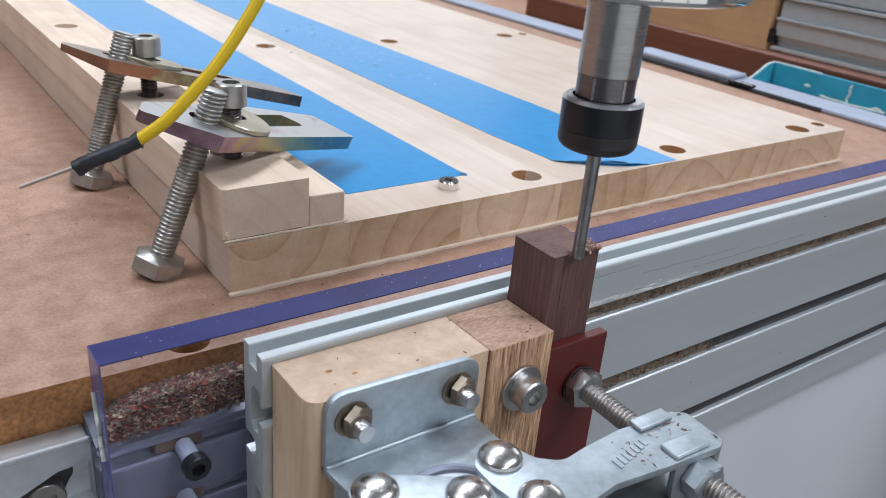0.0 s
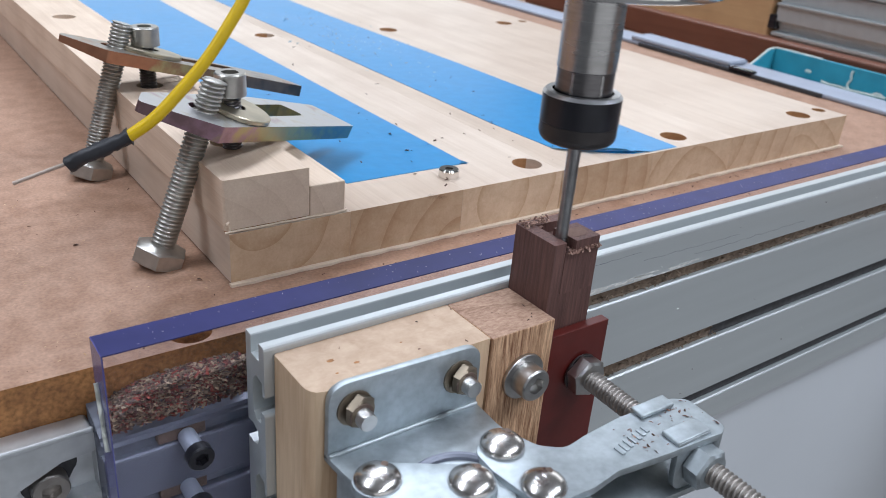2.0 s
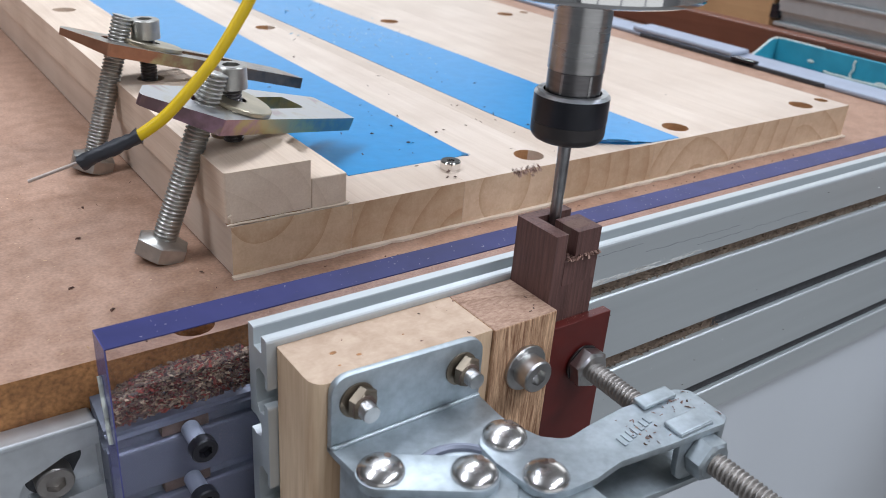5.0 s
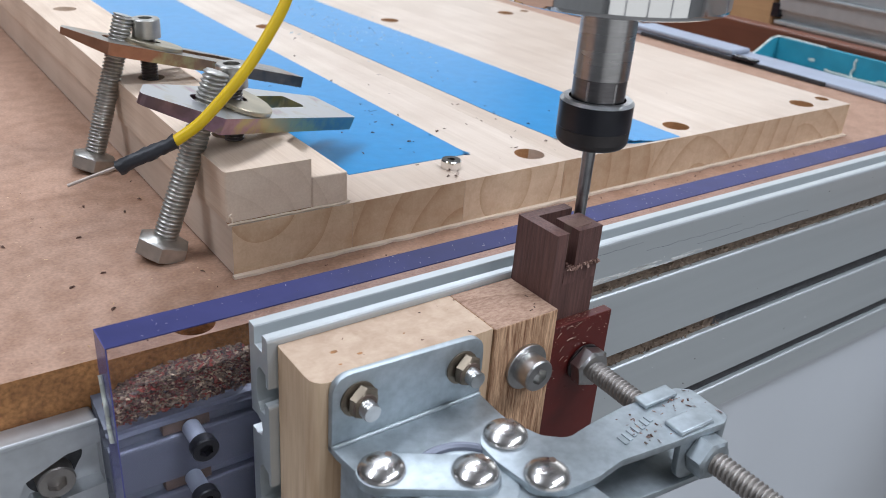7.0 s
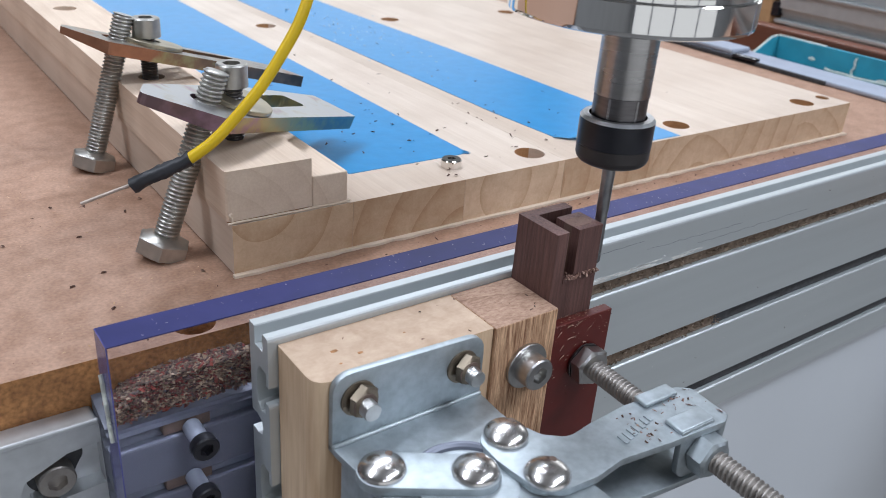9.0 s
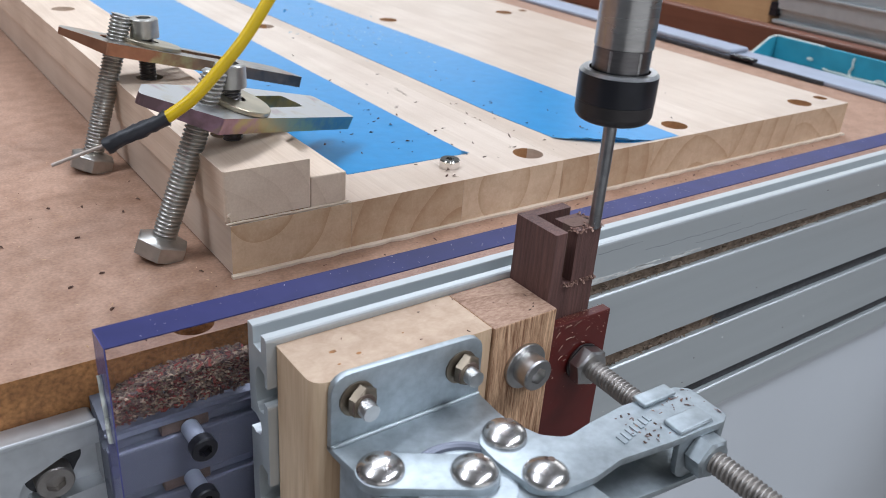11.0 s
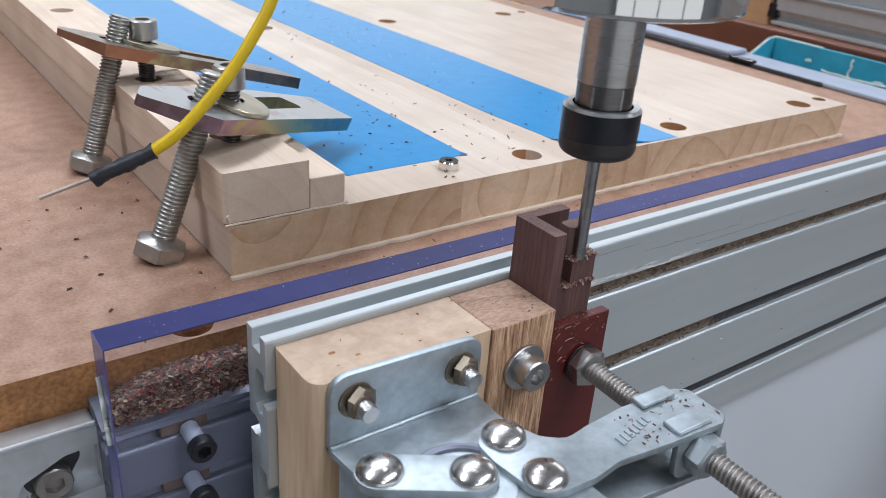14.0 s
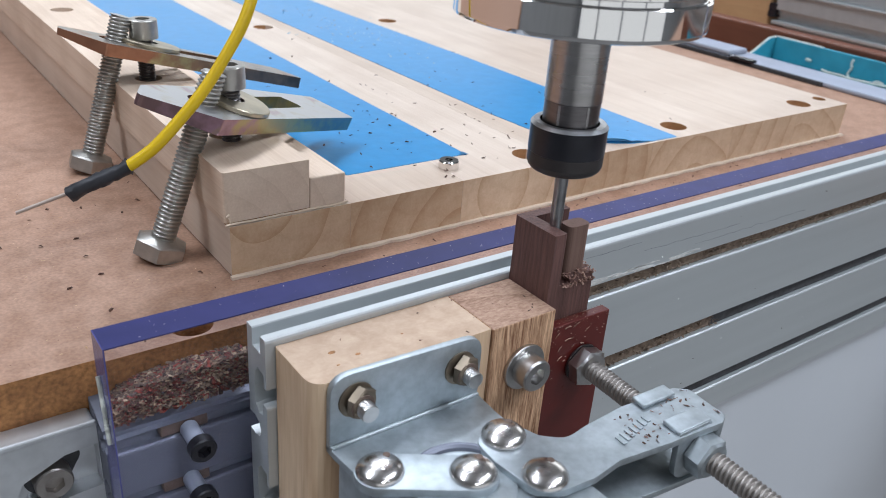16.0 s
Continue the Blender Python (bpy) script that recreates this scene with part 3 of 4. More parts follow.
# ---- far side of the machine ----
def far_side():
    tagged(part("base_board", box(396.2, 1000, -480, 760, -75, -31.4), MDF), "brown board base beyond the spoilboard", "base", kind="structure")
    t = thing("guide_bar", "matte grey aluminium guide bar with sliding cover on the bed edge", "guide bar", mm(399, -200, -31.4))
    o = place(-399, 200, 31.4)
    part("bar", moved(box(391, 416, -200, 700, -15.6, -12.8, 1.0), o), GREY_BAR, t)
    part("web", moved(box(398, 414, -200, 700, -31.3, -15.65), o), GREY_BAR, t)
    part("cover", moved(box(391, 411, 128, 214, -12.75, -9.4, 1.3), o), GREY_BAR, t)
    part("dark_joint", moved(box(389.6, 394, 108, 127, -15.5, -11.3, 0.8), o), BLACK_OXIDE, t)
    # dark strip painting the shadow along the bar's near edge
    part("dark_seam", moved(box(389.6, 391.5, 60, 205, -15.5, -13.0, 0.4), o), DARK_SHADE, t)
    r = thing("wooden_rail", "reddish brown varnished wooden rail along the machine", "rail", mm(500, -400, -31.4))
    o = place(-500, 400, 31.4)
    part("plank", moved(box(500, 514, -400, 456, -31.3, -10.5, 1.5), o), BROWN_WOOD, r)
    part("end_cap", moved(box(500.3, 513.7, 456.05, 458, -31.3, -11, 0.5), o), MDF_EDGE, r)
    b = thing("tan_block", "tan wooden post standing behind the brown rail", "post", mm(600, 242, -31.4))
    part("post", moved(box(600, 690, 242, 640, -31.3, 90, 4), place(-600, -242, 31.4)), TAN_WOOD, b)
    d = thing("teal_scoop", "teal painted metal scoop with white glue splashes", "scoop", mm(460, -300, -31.4))
    o = place(-460, 300, 31.4)
    part("scoop_floor", moved(slab(rounded([(458, -300), (492, -300), (492, 168), (458, 158)], [2, 2, 8, 5]), -31.3, -29.6), o), TEAL, d)
    back = bmesh.new()
    box(490.2, 492.6, -300, 160, -29.6, -13.6, 0.5, bm=back)
    part("back_wall", moved(back, o), TEAL, d)
    side = Matrix(((1, 0, 0, 0), (0, 0, -1, 0), (0, 1, 0, 0), (0, 0, 0, 1)))
    part("side_wall", moved(slab(rounded([(460, -29.6), (492, -29.6), (492, -13.6), (484, -14.2), (470, -22), (460, -26.5)], [0, 0, 2, 3, 4, 2]), -162.4, -160), o @ side), TEAL, d)
    part("worn_rim", moved(tube([(462, 161.2, -25.2), (470, 161.2, -21.6), (480, 161.2, -16.2), (486, 160.6, -13.9), (491.3, 157, -13.4), (491.4, 130, -13.5), (491.4, 122, -13.6)], 0.7, 8), o), WHITE_SPLASH, d, "chipped pale rim")
    part("glue_run", moved(tube([(489.8, 97.2, -16), (489.6, 97.8, -19), (489.6, 97.0, -22), (489.4, 98.4, -25.5), (489.2, 97.4, -28.4)], 0.9, 8), o), WHITE_SPLASH, d)
    part("glue_run", moved(tube([(489.6, 118, -28.2), (489.2, 112, -28.9), (489.0, 104, -28.6), (489.0, 96, -29.0), (489.2, 84, -28.7), (489.4, 70, -28.2)], 1.0, 8), o), WHITE_SPLASH, d)
    part("glue_splash", moved(moved(rings([(2.2, 0), (1.8, 0.5), (0.6, 0.7)], 9), Matrix.Diagonal((0.6, 1.3, 1.0, 1.0))), o @ place(490.1, 130, -24.0, 0, -90, 0)), WHITE_SPLASH, d)
    part("glue_splash", moved(moved(rings([(2.6, 0), (2.0, 0.6), (0.7, 0.8)], 9), Matrix.Diagonal((0.7, 1.6, 1.0, 1.0))), o @ place(489.8, 76, -27.6, 0, -90, 0)), WHITE_SPLASH, d)
    g = thing("gantry_profile", "ribbed silver aluminium gantry profile behind the rail", "extrusion", mm(616, -500, -31.4))
    o = place(-616, 500, 31.4)
    part("beam", moved(box(616, 760, -500, 236, -31.3, 110, 2), o), ALU, g)
    for z, h, deep in ((-25.2, 3.2, 600), (-21.9, 4.2, 609), (-17.6, 4.6, 606), (-13.0, 13.5, 602), (0.6, 2.2, 599), (2.9, 14, 604), (18, 3.0, 600), (22, 16, 605), (40, 3, 600)):
        part("rib", moved(box(deep, 616.5, -500, 238, z, z + h, 0.6), o), ALU, g)
    # solid black box: the hollow end's shade is put into its colour
    part("end_notch", moved(box(600.5, 612, 236.5, 243.5, -20, -8, 0.5), o), BLACK_OXIDE, g, "black box standing for the dark inside the profile's end")


far_side()


# ---- pine fixture board ----
def pine_board():
    t = thing("pine_board", "edge-glued pale pine board with round counterbored holes", "board", mm(0, 0, -15.7))
    cuts = [0, 38, 80, 124, 172, 222, 268, 308.6]
    holes = [(116.7, 11, 5.5), (196.9, 11.6, 5.5), (284.3, 10.4, 5.5), (303, 11.5, 3.2), (116.7, 236, 5.5), (195.3, 232.3, 5.5), (285.4, 232.2, 5.5), (303, 234, 3.0)]
    bmz = place(0, 0, 15.7)
    for a, b in zip(cuts, cuts[1:]):
        hs = [circle_pts(x, y, r) for x, y, r in holes if a < x < b]
        c = (a + b) / 2
        part("stave", moved(slab([(a + 0.03, 0), (b - 0.03, 0), (b - 0.03, 470), (a + 0.03, 470)], -14.9, 0, hs, blind=9), place(-c, 0, 8)), [PINE, PINE_END, BORED], t, at=mm(c, 0, 7.7))
        for f in t.children[-1].data.polygons:
            inner = abs(f.normal.z) < 0.7 and 0.002 < f.center.y < 0.4 and -0.0185 < f.center.x < 0.0185 and f.center.z > -0.005
            f.material_index = 1 if f.normal.y < -0.7 and f.center.y < 0.001 else 2 if inner or -0.003 < f.center.z < 0.005 and f.normal.z > 0.7 else 0
    # inset dark strip: the shade under the board is in its colour
    part("shadow_gap", moved(box(0.5, 308, 0.4, 469, -15.68, -14.95), bmz), DARK_SHADE, t, "dark strip for the shade in the dusty gap under the board")
    rnd = random.Random(11)
    pts = []
    for i in range(90):
        pts.append((310 * i / 89 - 0.5, -1.1 - rnd.uniform(0, 0.9)))
    part("bottom_lip", moved(slab(pts + [(310, 0), (-0.5, 0)], -15.65, -14.8), bmz), PALE_SPLINTER, t, "splintered pale lip along the base")
    s = thing("stepped_strip", "stepped pine strip laid along the board edge", "strip", mm(0, 1.2, 0))
    up = place(0, -1.2, 0)
    part("tall_strip", moved(slab(rounded([(-0.9, 1.2), (25, 1.2), (25, 440), (-0.9, 440)], [1.2, 0.6, 0, 0], 3), 0.75, 15.5, [circle_pts(11.3, 99.5, 4.6), circle_pts(12.4, 229.7, 5.2), circle_pts(12.0, 31, 4.6)], blind=10), up), PINE_SIDE, s)
    rnd = random.Random(9)
    part("splinter", moved(tube([(-0.9 + 38 * k / 9, 0.75 + rnd.uniform(-0.15, 0.15), 0.4 + rnd.uniform(-0.1, 0.2)) for k in range(10)], 0.33, 6), up), PALE_SPLINTER, s, "pale splinter along the glue line")
    part("splinter", moved(tube([(0.6, 0.9, 0.5), (0.2, 0.6, 2.2), (-0.4, 0.5, 3.0), (0.4, 0.4, 3.6)], 0.3, 6), up), PALE_SPLINTER, s)
    part("glue_line", moved(box(-0.3, 36.2, 1.9, 439, 0.02, 0.78), up), MDF_EDGE, s, "dark glue line")
    part("low_strip", moved(box(25.05, 36.6, 1.2, 440, 0.05, 9.8, 0.4), up), PINE_SIDE, s)


pine_board()


def tape_strip(outline, label):
    t = thing("tape_strip", label, "tape", mm(outline[0][0], outline[0][1], 0), "blue tape strips")
    part("tape", moved(slab(outline, 0.03, 0.16), place(-outline[0][0], -outline[0][1], 0)), TAPE, t)
    return t


first_tape = tape_strip([(48, 20.3), (94.5, 20.1), (96, 19.3), (96.2, 465), (48.2, 465)], "blue masking tape strip on the pine board")
torn = tape_strip([(137.3, 21), (139, 19.5), (147, 13), (156, 6), (163, 2.5), (172, 1.4), (186.9, 1.0), (185.3, 146), (181.6, 247), (177, 465), (129, 465), (133.2, 195), (135.0, 55)], "blue masking tape strip with a torn curling end")


def torn_flap(t):
    rnd = random.Random(5)
    bm = bmesh.new()
    n = 16
    a, b = [], []
    for i in range(n):
        u = i / (n - 1)
        x, y = 137.3 + 34 * u, 21 - 19.5 * u ** 0.8
        h = 2.2 * math.sin(math.pi * u) * (0.6 + 0.5 * rnd.random())
        a.append(bm.verts.new((x, y + 0.3, 0.2)))
        b.append(bm.verts.new((x - 2.6 * math.sin(math.pi * u) - rnd.uniform(0, 1), y - 2.0 * math.sin(math.pi * u) - rnd.uniform(0, 0.8), 0.2 + h)))
    for i in range(n - 1):
        bm.faces.new((a[i], a[i + 1], b[i + 1], b[i]))
    bmesh.ops.solidify(bm, geom=bm.faces[:], thickness=0.12)
    part("curled_edge", moved(bm, place(-137.3, -21, 0)), TAPE_BACK, t, "pale frayed tape end")


torn_flap(torn)
corner = bmesh.new()
corner.faces.new([corner.verts.new(p) for p in ((93.0, 20.2, 0.2), (96.1, 23.0, 0.2), (96.5, 19.3, 0.5))])
bmesh.ops.solidify(corner, geom=corner.faces[:], thickness=0.12)
part("lifted_corner", moved(corner, place(-48, -20.3, 0)), TAPE, first_tape)


def socket_bm(r, h, key, shank=0.0, sr=2.0):
    lv = [(sr, -shank), (sr, 0)] if shank else []
    return rings(lv + [(r, 0.0), (r, h - 0.4), (r - 0.35, h), (key, h, "h"), (key, h * 0.45, "h")], 30)


cap = thing("cap_screw", "shiny low socket head screw sunk in the board", "screw", mm(82.6, 12.1, 0))
part("head", socket_bm(3.5, 2.9, 1.25), CHROME, cap, smooth=True)


# ---- hold-down clamps ----
def hold_down(base, at, yaw, normal, left, corner, screw, material, label, group):
    """Slotted strap on a jack bolt. corner: front-left corner of the strap; screw: its place along the strap, head radius, lift and the strap thickness. base: foot of the bolt; at: where the bolt leaves the strap's top; normal: the strap's upward normal."""
    t = thing("hold_down_clamp", label, "clamp", mm(*base), group)
    foot, top, up = Vector(base), Vector(at), Vector(normal).normalized()
    lean = (top - foot).to_track_quat("Z", "Y").to_matrix().to_4x4()
    reach = (top - foot).length
    b = part("jack_bolt", moved(thread(3.55, 1.25, 6.2, reach + 8.5, 22, 8), lean), STEEL, t, "threaded steel jack bolt", smooth=True)
    part("bolt_head", moved(rings([(6.3, 0.2), (6.8, 0.6, "h"), (6.8, 5.0, "h"), (6.5, 5.5), (4.0, 6.4)], 36), lean @ place(0, 0, 0, 0, 0, 14)), STEEL, b, "hexagonal bolt head", smooth=True)
    u = Vector((math.cos(radians(yaw)), math.sin(radians(yaw)), 0))
    u = (u - up * u.dot(up)).normalized()
    v = up.cross(u)
    frame_m = Matrix((u, v, up)).transposed().to_4x4()
    frame_m.translation = top - foot
    outline = rounded([(left, 4.4), corner, (68.4, -13.4), (64.6, 2.6), (32, 8), (-8, 9.6), (-16, 9.4)], [1.6, 1.2, 0.6, 1.5, 3, 2, 2], 3)
    slot = rounded([(2.5, -5.4), (47.2, -5.0), (44, 2.8), (2.5, 2.4)], [0.6, 2.0, 2.0, 0.6], 3)
    bm = slab(outline, -screw[3], 0, [slot, circle_pts(-1.9, 0, 3.75, 22)])
    bmesh.ops.bevel(bm, geom=[e for e in bm.edges if e.is_boundary is False and e.calc_face_angle(0) > 1.2], offset=0.45, segments=1, affect="EDGES")
    for vert in bm.verts:
        if vert.co.z < -1 and vert.co.x < -8:
            vert.co.z += 1.9 * (-8 - vert.co.x) / (-8 - left)
    bm.normal_update()
    for f in bm.faces:
        f.material_index = 0 if abs(f.normal.z) > 0.9 else 2 if abs(f.normal.z) > 0.3 else 1
    part("strap", moved(bm, frame_m), material, t)
    w = frame_m @ place(screw[0] + 1.6, -0.8, 0.05)
    part("washer", moved(rings([(3.4, 0), (10.6, 0), (10.8, 0.3), (10.8, 1.2), (10.5, 1.45), (3.0, 1.45)], 44, caps=(False, False)), w), ZINC_YELLOW, t, "yellow zinc fender washer", smooth=True)
    stand = Matrix.Translation((frame_m @ place(screw[0], -0.6, 0.05)).translation + up * 0.8)
    s = part("cap_screw", moved(socket_bm(screw[1], 6.6, 2.3), stand @ place(0, 0, screw[2])), STEEL, t, "knurled socket cap screw", smooth=True)
    part("screw_shank", moved(thread(2.95, 1.0, -18, 4.0, 16, 6), stand), DARK_STEEL, s, "threaded screw shank", smooth=True)


hold_down((-13.6, 22.5, -15.7), (2.8, 20.6, 29.6), 29.0, (0.375, -0.14, 1), -23.0, (-5.8, -11.0), (10.8, 4.5, 3.6, 4.8), [PLATE_TOP, RAINBOW_EDGE, STEEL], "rainbow zinc strap clamp on a long hex jack bolt", "strap clamps")
hold_down((-12.6, 99.5, -15.7), (1.6, 100.5, 29.6), 5.2, (0.27, 0.03, 1), -18.0, (-8.0, -13.2), (9.8, 4.9, 1.8, 4.2), [COPPER_TOP, COPPER_EDGE, BRONZED], "coppery brown strap clamp on a long hex jack bolt", "strap clamps")


# ---- workpiece holder ----
pale = thing("pale_block", "pale wooden block with rounded corner bolted to the rail", "wood block", mm(9, -67, -95))
part("block", moved(slab(rounded([(-13.8, -75.6), (31.8, -75.6), (31.8, -58.1), (-13.8, -58.1)], [4.2, 0, 0, 0.6]), -95, -1.0), place(-9, 67, 95)), [POPLAR, POPLAR_END], pale)
oak = thing("oak_block", "reddish oak block beside the pale block", "wood block", mm(41.6, -67, -95))
part("block", moved(box(32.0, 51.4, -76.3, -58.1, -95, -0.9, 0.35), place(-41.6, 67, 95)), [OAK, OAK_END], oak)
for ob in (*pale.children, *oak.children):
    for f in ob.data.polygons:
        f.material_index = 1 if f.normal.z > 0.7 else 0
osc = thing("socket_bolt", "stainless socket bolt with washer in the oak block", "bolt", mm(42.6, -76.3, -14.2, 90))
part("washer", rings([(2.0, 0), (6.0, 0), (6.1, 0.2), (6.1, 0.9), (5.9, 1.1), (2.5, 1.1)], 36, caps=(False, False)), STAINLESS, osc, smooth=True)
part("head", moved(socket_bm(4.2, 4.6, 2.0), place(0, 0, 1.0)), STAINLESS, osc, smooth=True)
red = thing("red_plate", "dark red painted pressure plate in front of the walnut block", "plate", mm(61.6, -74, -70))
part("plate", moved(box(51.7, 71.8, -75.6, -72.75, -70, -7.0, 0.25), place(-61.6, 74, 70)), RED, red)


def knots():
    """Small brown knots in the top of the pale block."""
    rnd = random.Random(12)
    for x, y, r in ((-4.4, -66.2, 0.8), (0.2, -69.4, 0.6), (-5.4, -71.0, 0.35), (12.8, -67.2, 0.3)):
        pts = [(x + r * (1.25 if k % 2 else 0.9) * math.cos(k * 0.5236), y + 0.6 * r * (1 + 0.25 * rnd.random()) * math.sin(k * 0.5236)) for k in range(12)]
        part("knot", moved(slab(pts, -1.0, -0.96), place(-9, 67, 95)), MDF_EDGE, pale, "small brown knot")


knots()


def toggle_clamp():
    t = thing("toggle_clamp", "zinc plated toggle clamp screwed to the wooden block", "toggle clamp", mm(9, -76.4, -18))
    o = place(-9, 76.4, 18)
    up = Matrix(((1, 0, 0, 0), (0, 0, -1, 0), (0, 1, 0, 0), (0, 0, 0, 1)))

    def eased(bm, width=0.4):
        """Pressed sheet: rolled edges all round the outline."""
        bmesh.ops.recalc_face_normals(bm, faces=bm.faces)
        bmesh.ops.bevel(bm, geom=[e for e in bm.edges if len(e.link_faces) == 2 and e.calc_face_angle(0) > 1.2], offset=width, segments=2, affect="EDGES", profile=0.6)
        return bm

    # angle bracket: upright leaf, rounded bend and flange
    leaf = rounded([(-10.8, -17.6), (28.0, -17.6), (28.0, -0.4), (-10.8, 1.0)], [0, 0, 4.6, 4.6])
    part("upright_leaf", moved(eased(slab(leaf, 75.7, 77.5), 0.3), o @ up), ZINC, t, smooth=True)
    flange = rounded([(-10.8, -75.7), (28.0, -75.7), (27.4, -86), (30, -126), (-8, -126), (-9.6, -92), (-10.8, -79)], [0, 0, 1, 3, 3, 1, 0])
    part("flange", moved(eased(slab(flange, -18.1, -16.3), 0.3), o), ZINC, t, smooth=True)
    part("bend", moved(box(-10.8, 28.0, -78.4, -77.0, -16.8, -15.6, 0.6, 3), o), ZINC, t, smooth=True)
    part("side_web", moved(box(-9.6, -8.0, -126, -79, -46, -18.2, 0.5), o), ZINC, t)
    for x, z in ((-4.9, -5.7), (21.9, -7.0)):
        nut = part("nut", moved(rings([(2.9, 0.5), (3.25, 0.8, "h"), (3.25, 2.6, "h"), (3.0, 3.0), (2.1, 3.1)], 36), o @ place(x, -77.5, z, 90, 0, 17)), BRONZED, t, "bronze-tinted hex nut", smooth=True)
        part("stud", moved(thread(2.0, 0.7, 1.5, 6.2, 16, 6, 0.12), o @ place(x, -77.5, z, 90, 0, 0)), STAINLESS, nut, "worn stud end", smooth=True)
        part("washer", moved(rings([(4.1, 0), (4.1, 0.4), (3, 0.5)], 28), o @ place(x, -77.5, z, 90, 0, 0)), BRONZED, nut, smooth=True)
        part("nut_insert", moved(rings([(2.75, 3.0), (2.75, 3.35), (2.1, 3.4)], 28), o @ place(x, -77.5, z, 90, 0, 0)), SLOT_NUT, nut, "dark reddish locking ring", smooth=True)

    def capsule(ax, ay, bx, by, r, z0, z1):
        d = math.atan2(by - ay, bx - ax)
        pts = [(bx + r * math.cos(d - math.pi / 2 + math.pi * k / 14), by + r * math.sin(d - math.pi / 2 + math.pi * k / 14)) for k in range(15)]
        pts += [(ax + r * math.cos(d + math.pi / 2 + math.pi * k / 14), ay + r * math.sin(d + math.pi / 2 + math.pi * k / 14)) for k in range(15)]
        return eased(slab(pts, z0, z1), 0.45)

    part("link", moved(capsule(-6.7, -90.5, 9.0, -100.6, 5.3, -16.2, -14.0), o), ZINC, t, smooth=True)
    part("lower_link", moved(capsule(-6.7, -90.5, 9.0, -100.6, 5.3, -31, -29), o), ZINC, t, smooth=True)
    # curved handle end under the link
    arc = [(7.0 + 10.9 * math.cos(radians(a)), -100.9 + 10.9 * math.sin(radians(a)), -15.7) for a in range(18, 150, 12)]
    part("handle_edge", moved(tube(arc, 1.15, 10), o), DARK_ALU, t, "dark curved handle end", smooth=True)
    part("handle_plate", moved(slab(circle_pts(7.0, -100.9, 10.4, 48), -16.28, -15.7), o), ZINC, t)
    arm = [(15.2, -93.5), (20.2, -89.6), (26.2, -92.2), (28.6, -98.4), (33.0, -102.0), (39.9, -101.0), (51.5, -100.2), (68.2, -101.4), (71.4, -103.8), (70.6, -115.0), (68.0, -116.4), (51.6, -115.0), (37.9, -113.3), (30.0, -114.4), (21.6, -113.9), (16.4, -110.6), (14.9, -100)]
    arm = rounded(arm, [4, 4, 4, 4, 5, 4, 0, 2, 2, 2, 2, 4, 6, 5, 5, 4, 3], 5)
    part("arm_top", moved(eased(slab(arm, -16.2, -14.2), 0.5), o), ZINC, t, smooth=True)
    part("arm_bottom", moved(eased(slab(arm, -29.4, -27.6), 0.4), o), ZINC, t, smooth=True)
    part("arm_end", moved(box(69.0, 71.3, -115.0, -103.6, -24, -14.3, 0.9, 3), o), ZINC, t, smooth=True)
    part("arm_back", moved(box(40, 67.3, -102.6, -101.2, -27.7, -16.1, 0.3), o), ZINC, t)
    dome = [(4.75, -14.2), (4.9, -13.9)] + [(4.9 * math.cos(radians(a)), -13.9 + 2.3 * math.sin(radians(a))) for a in range(10, 90, 10)] + [(0.2, -11.6)]
    for x, y in ((-6.7, -90.5), (9.0, -100.6), (21.5, -94.8), (20.9, -108.8)):
        rivet = part("rivet", moved(rings(dome, 40), o @ place(x, y, 0)), NICKEL, t, "polished domed rivet", smooth=True)
        part("dimple", moved(rings([(0.75, -12.05), (0.75, -11.72), (0.45, -11.68)], 14), o @ place(x + 2.2, y + 1.2, -0.05)), SLOT_NUT, rivet, "dark pit in the rivet", smooth=True)
    # raised maker's mark, as plain bars
    for k in range(7):
        part("mark_bar", moved(box(42.0 + k * 1.75, 43.1 + k * 1.75, -110.4 + 0.45 * k, -107.6 + 0.35 * k, -14.25, -13.85, 0.12), o), ZINC, t)
    # pressing screw
    ax = o @ place(63.5, -75.7, -20.2, 90.6, 0, -1.6)
    sp = part("clamp_screw", moved(thread(2.8, 1.2, 3.0, 78, 20, 8), ax), DULL_STEEL, t, "threaded pressing screw", smooth=True)
    part("foot_nut", moved(rings([(4.2, 0.6), (4.7, 1.0, "h"), (4.7, 4.2, "h"), (4.3, 4.8), (2.6, 4.9)], 36), ax @ place(0, 0, 0, 0, 0, 12)), STAINLESS, sp, smooth=True)
    part("foot_washer", moved(rings([(3.4, 0.3), (5.3, 0.35), (5.3, 0.8)], 28), ax), DARK_STEEL, sp, smooth=True)
    for y0, s in ((25.2, -1), (38.6, 1)):
        part("flanged_washer", moved(eased(slab(rounded([(-6.4, -7.0), (4.6, -7.0), (3.0, 7.2), (-7.6, 7.2)], [4.9, 4.9, 1, 1]), y0 - 0.8, y0 + 0.8), 0.3), ax), ZINC, sp, smooth=True)
        a, b = (y0 - 0.8, y0 + 3.2) if s < 0 else (y0 - 4.6, y0 + 0.6)
        part("washer_tab", moved(box(-7.6, 3.0, 6.3, 7.5, a, b, 0.5, 3), ax), ZINC, sp, smooth=True)
    part("lock_nut", moved(rings([(4.2, 39.4), (4.5, 39.7, "h"), (4.5, 43.6, "h"), (4.1, 44.2), (2.7, 44.3)], 36), ax @ place(0, 0, 0, 0, 0, 20)), ZINC, sp, smooth=True)


toggle_clamp()


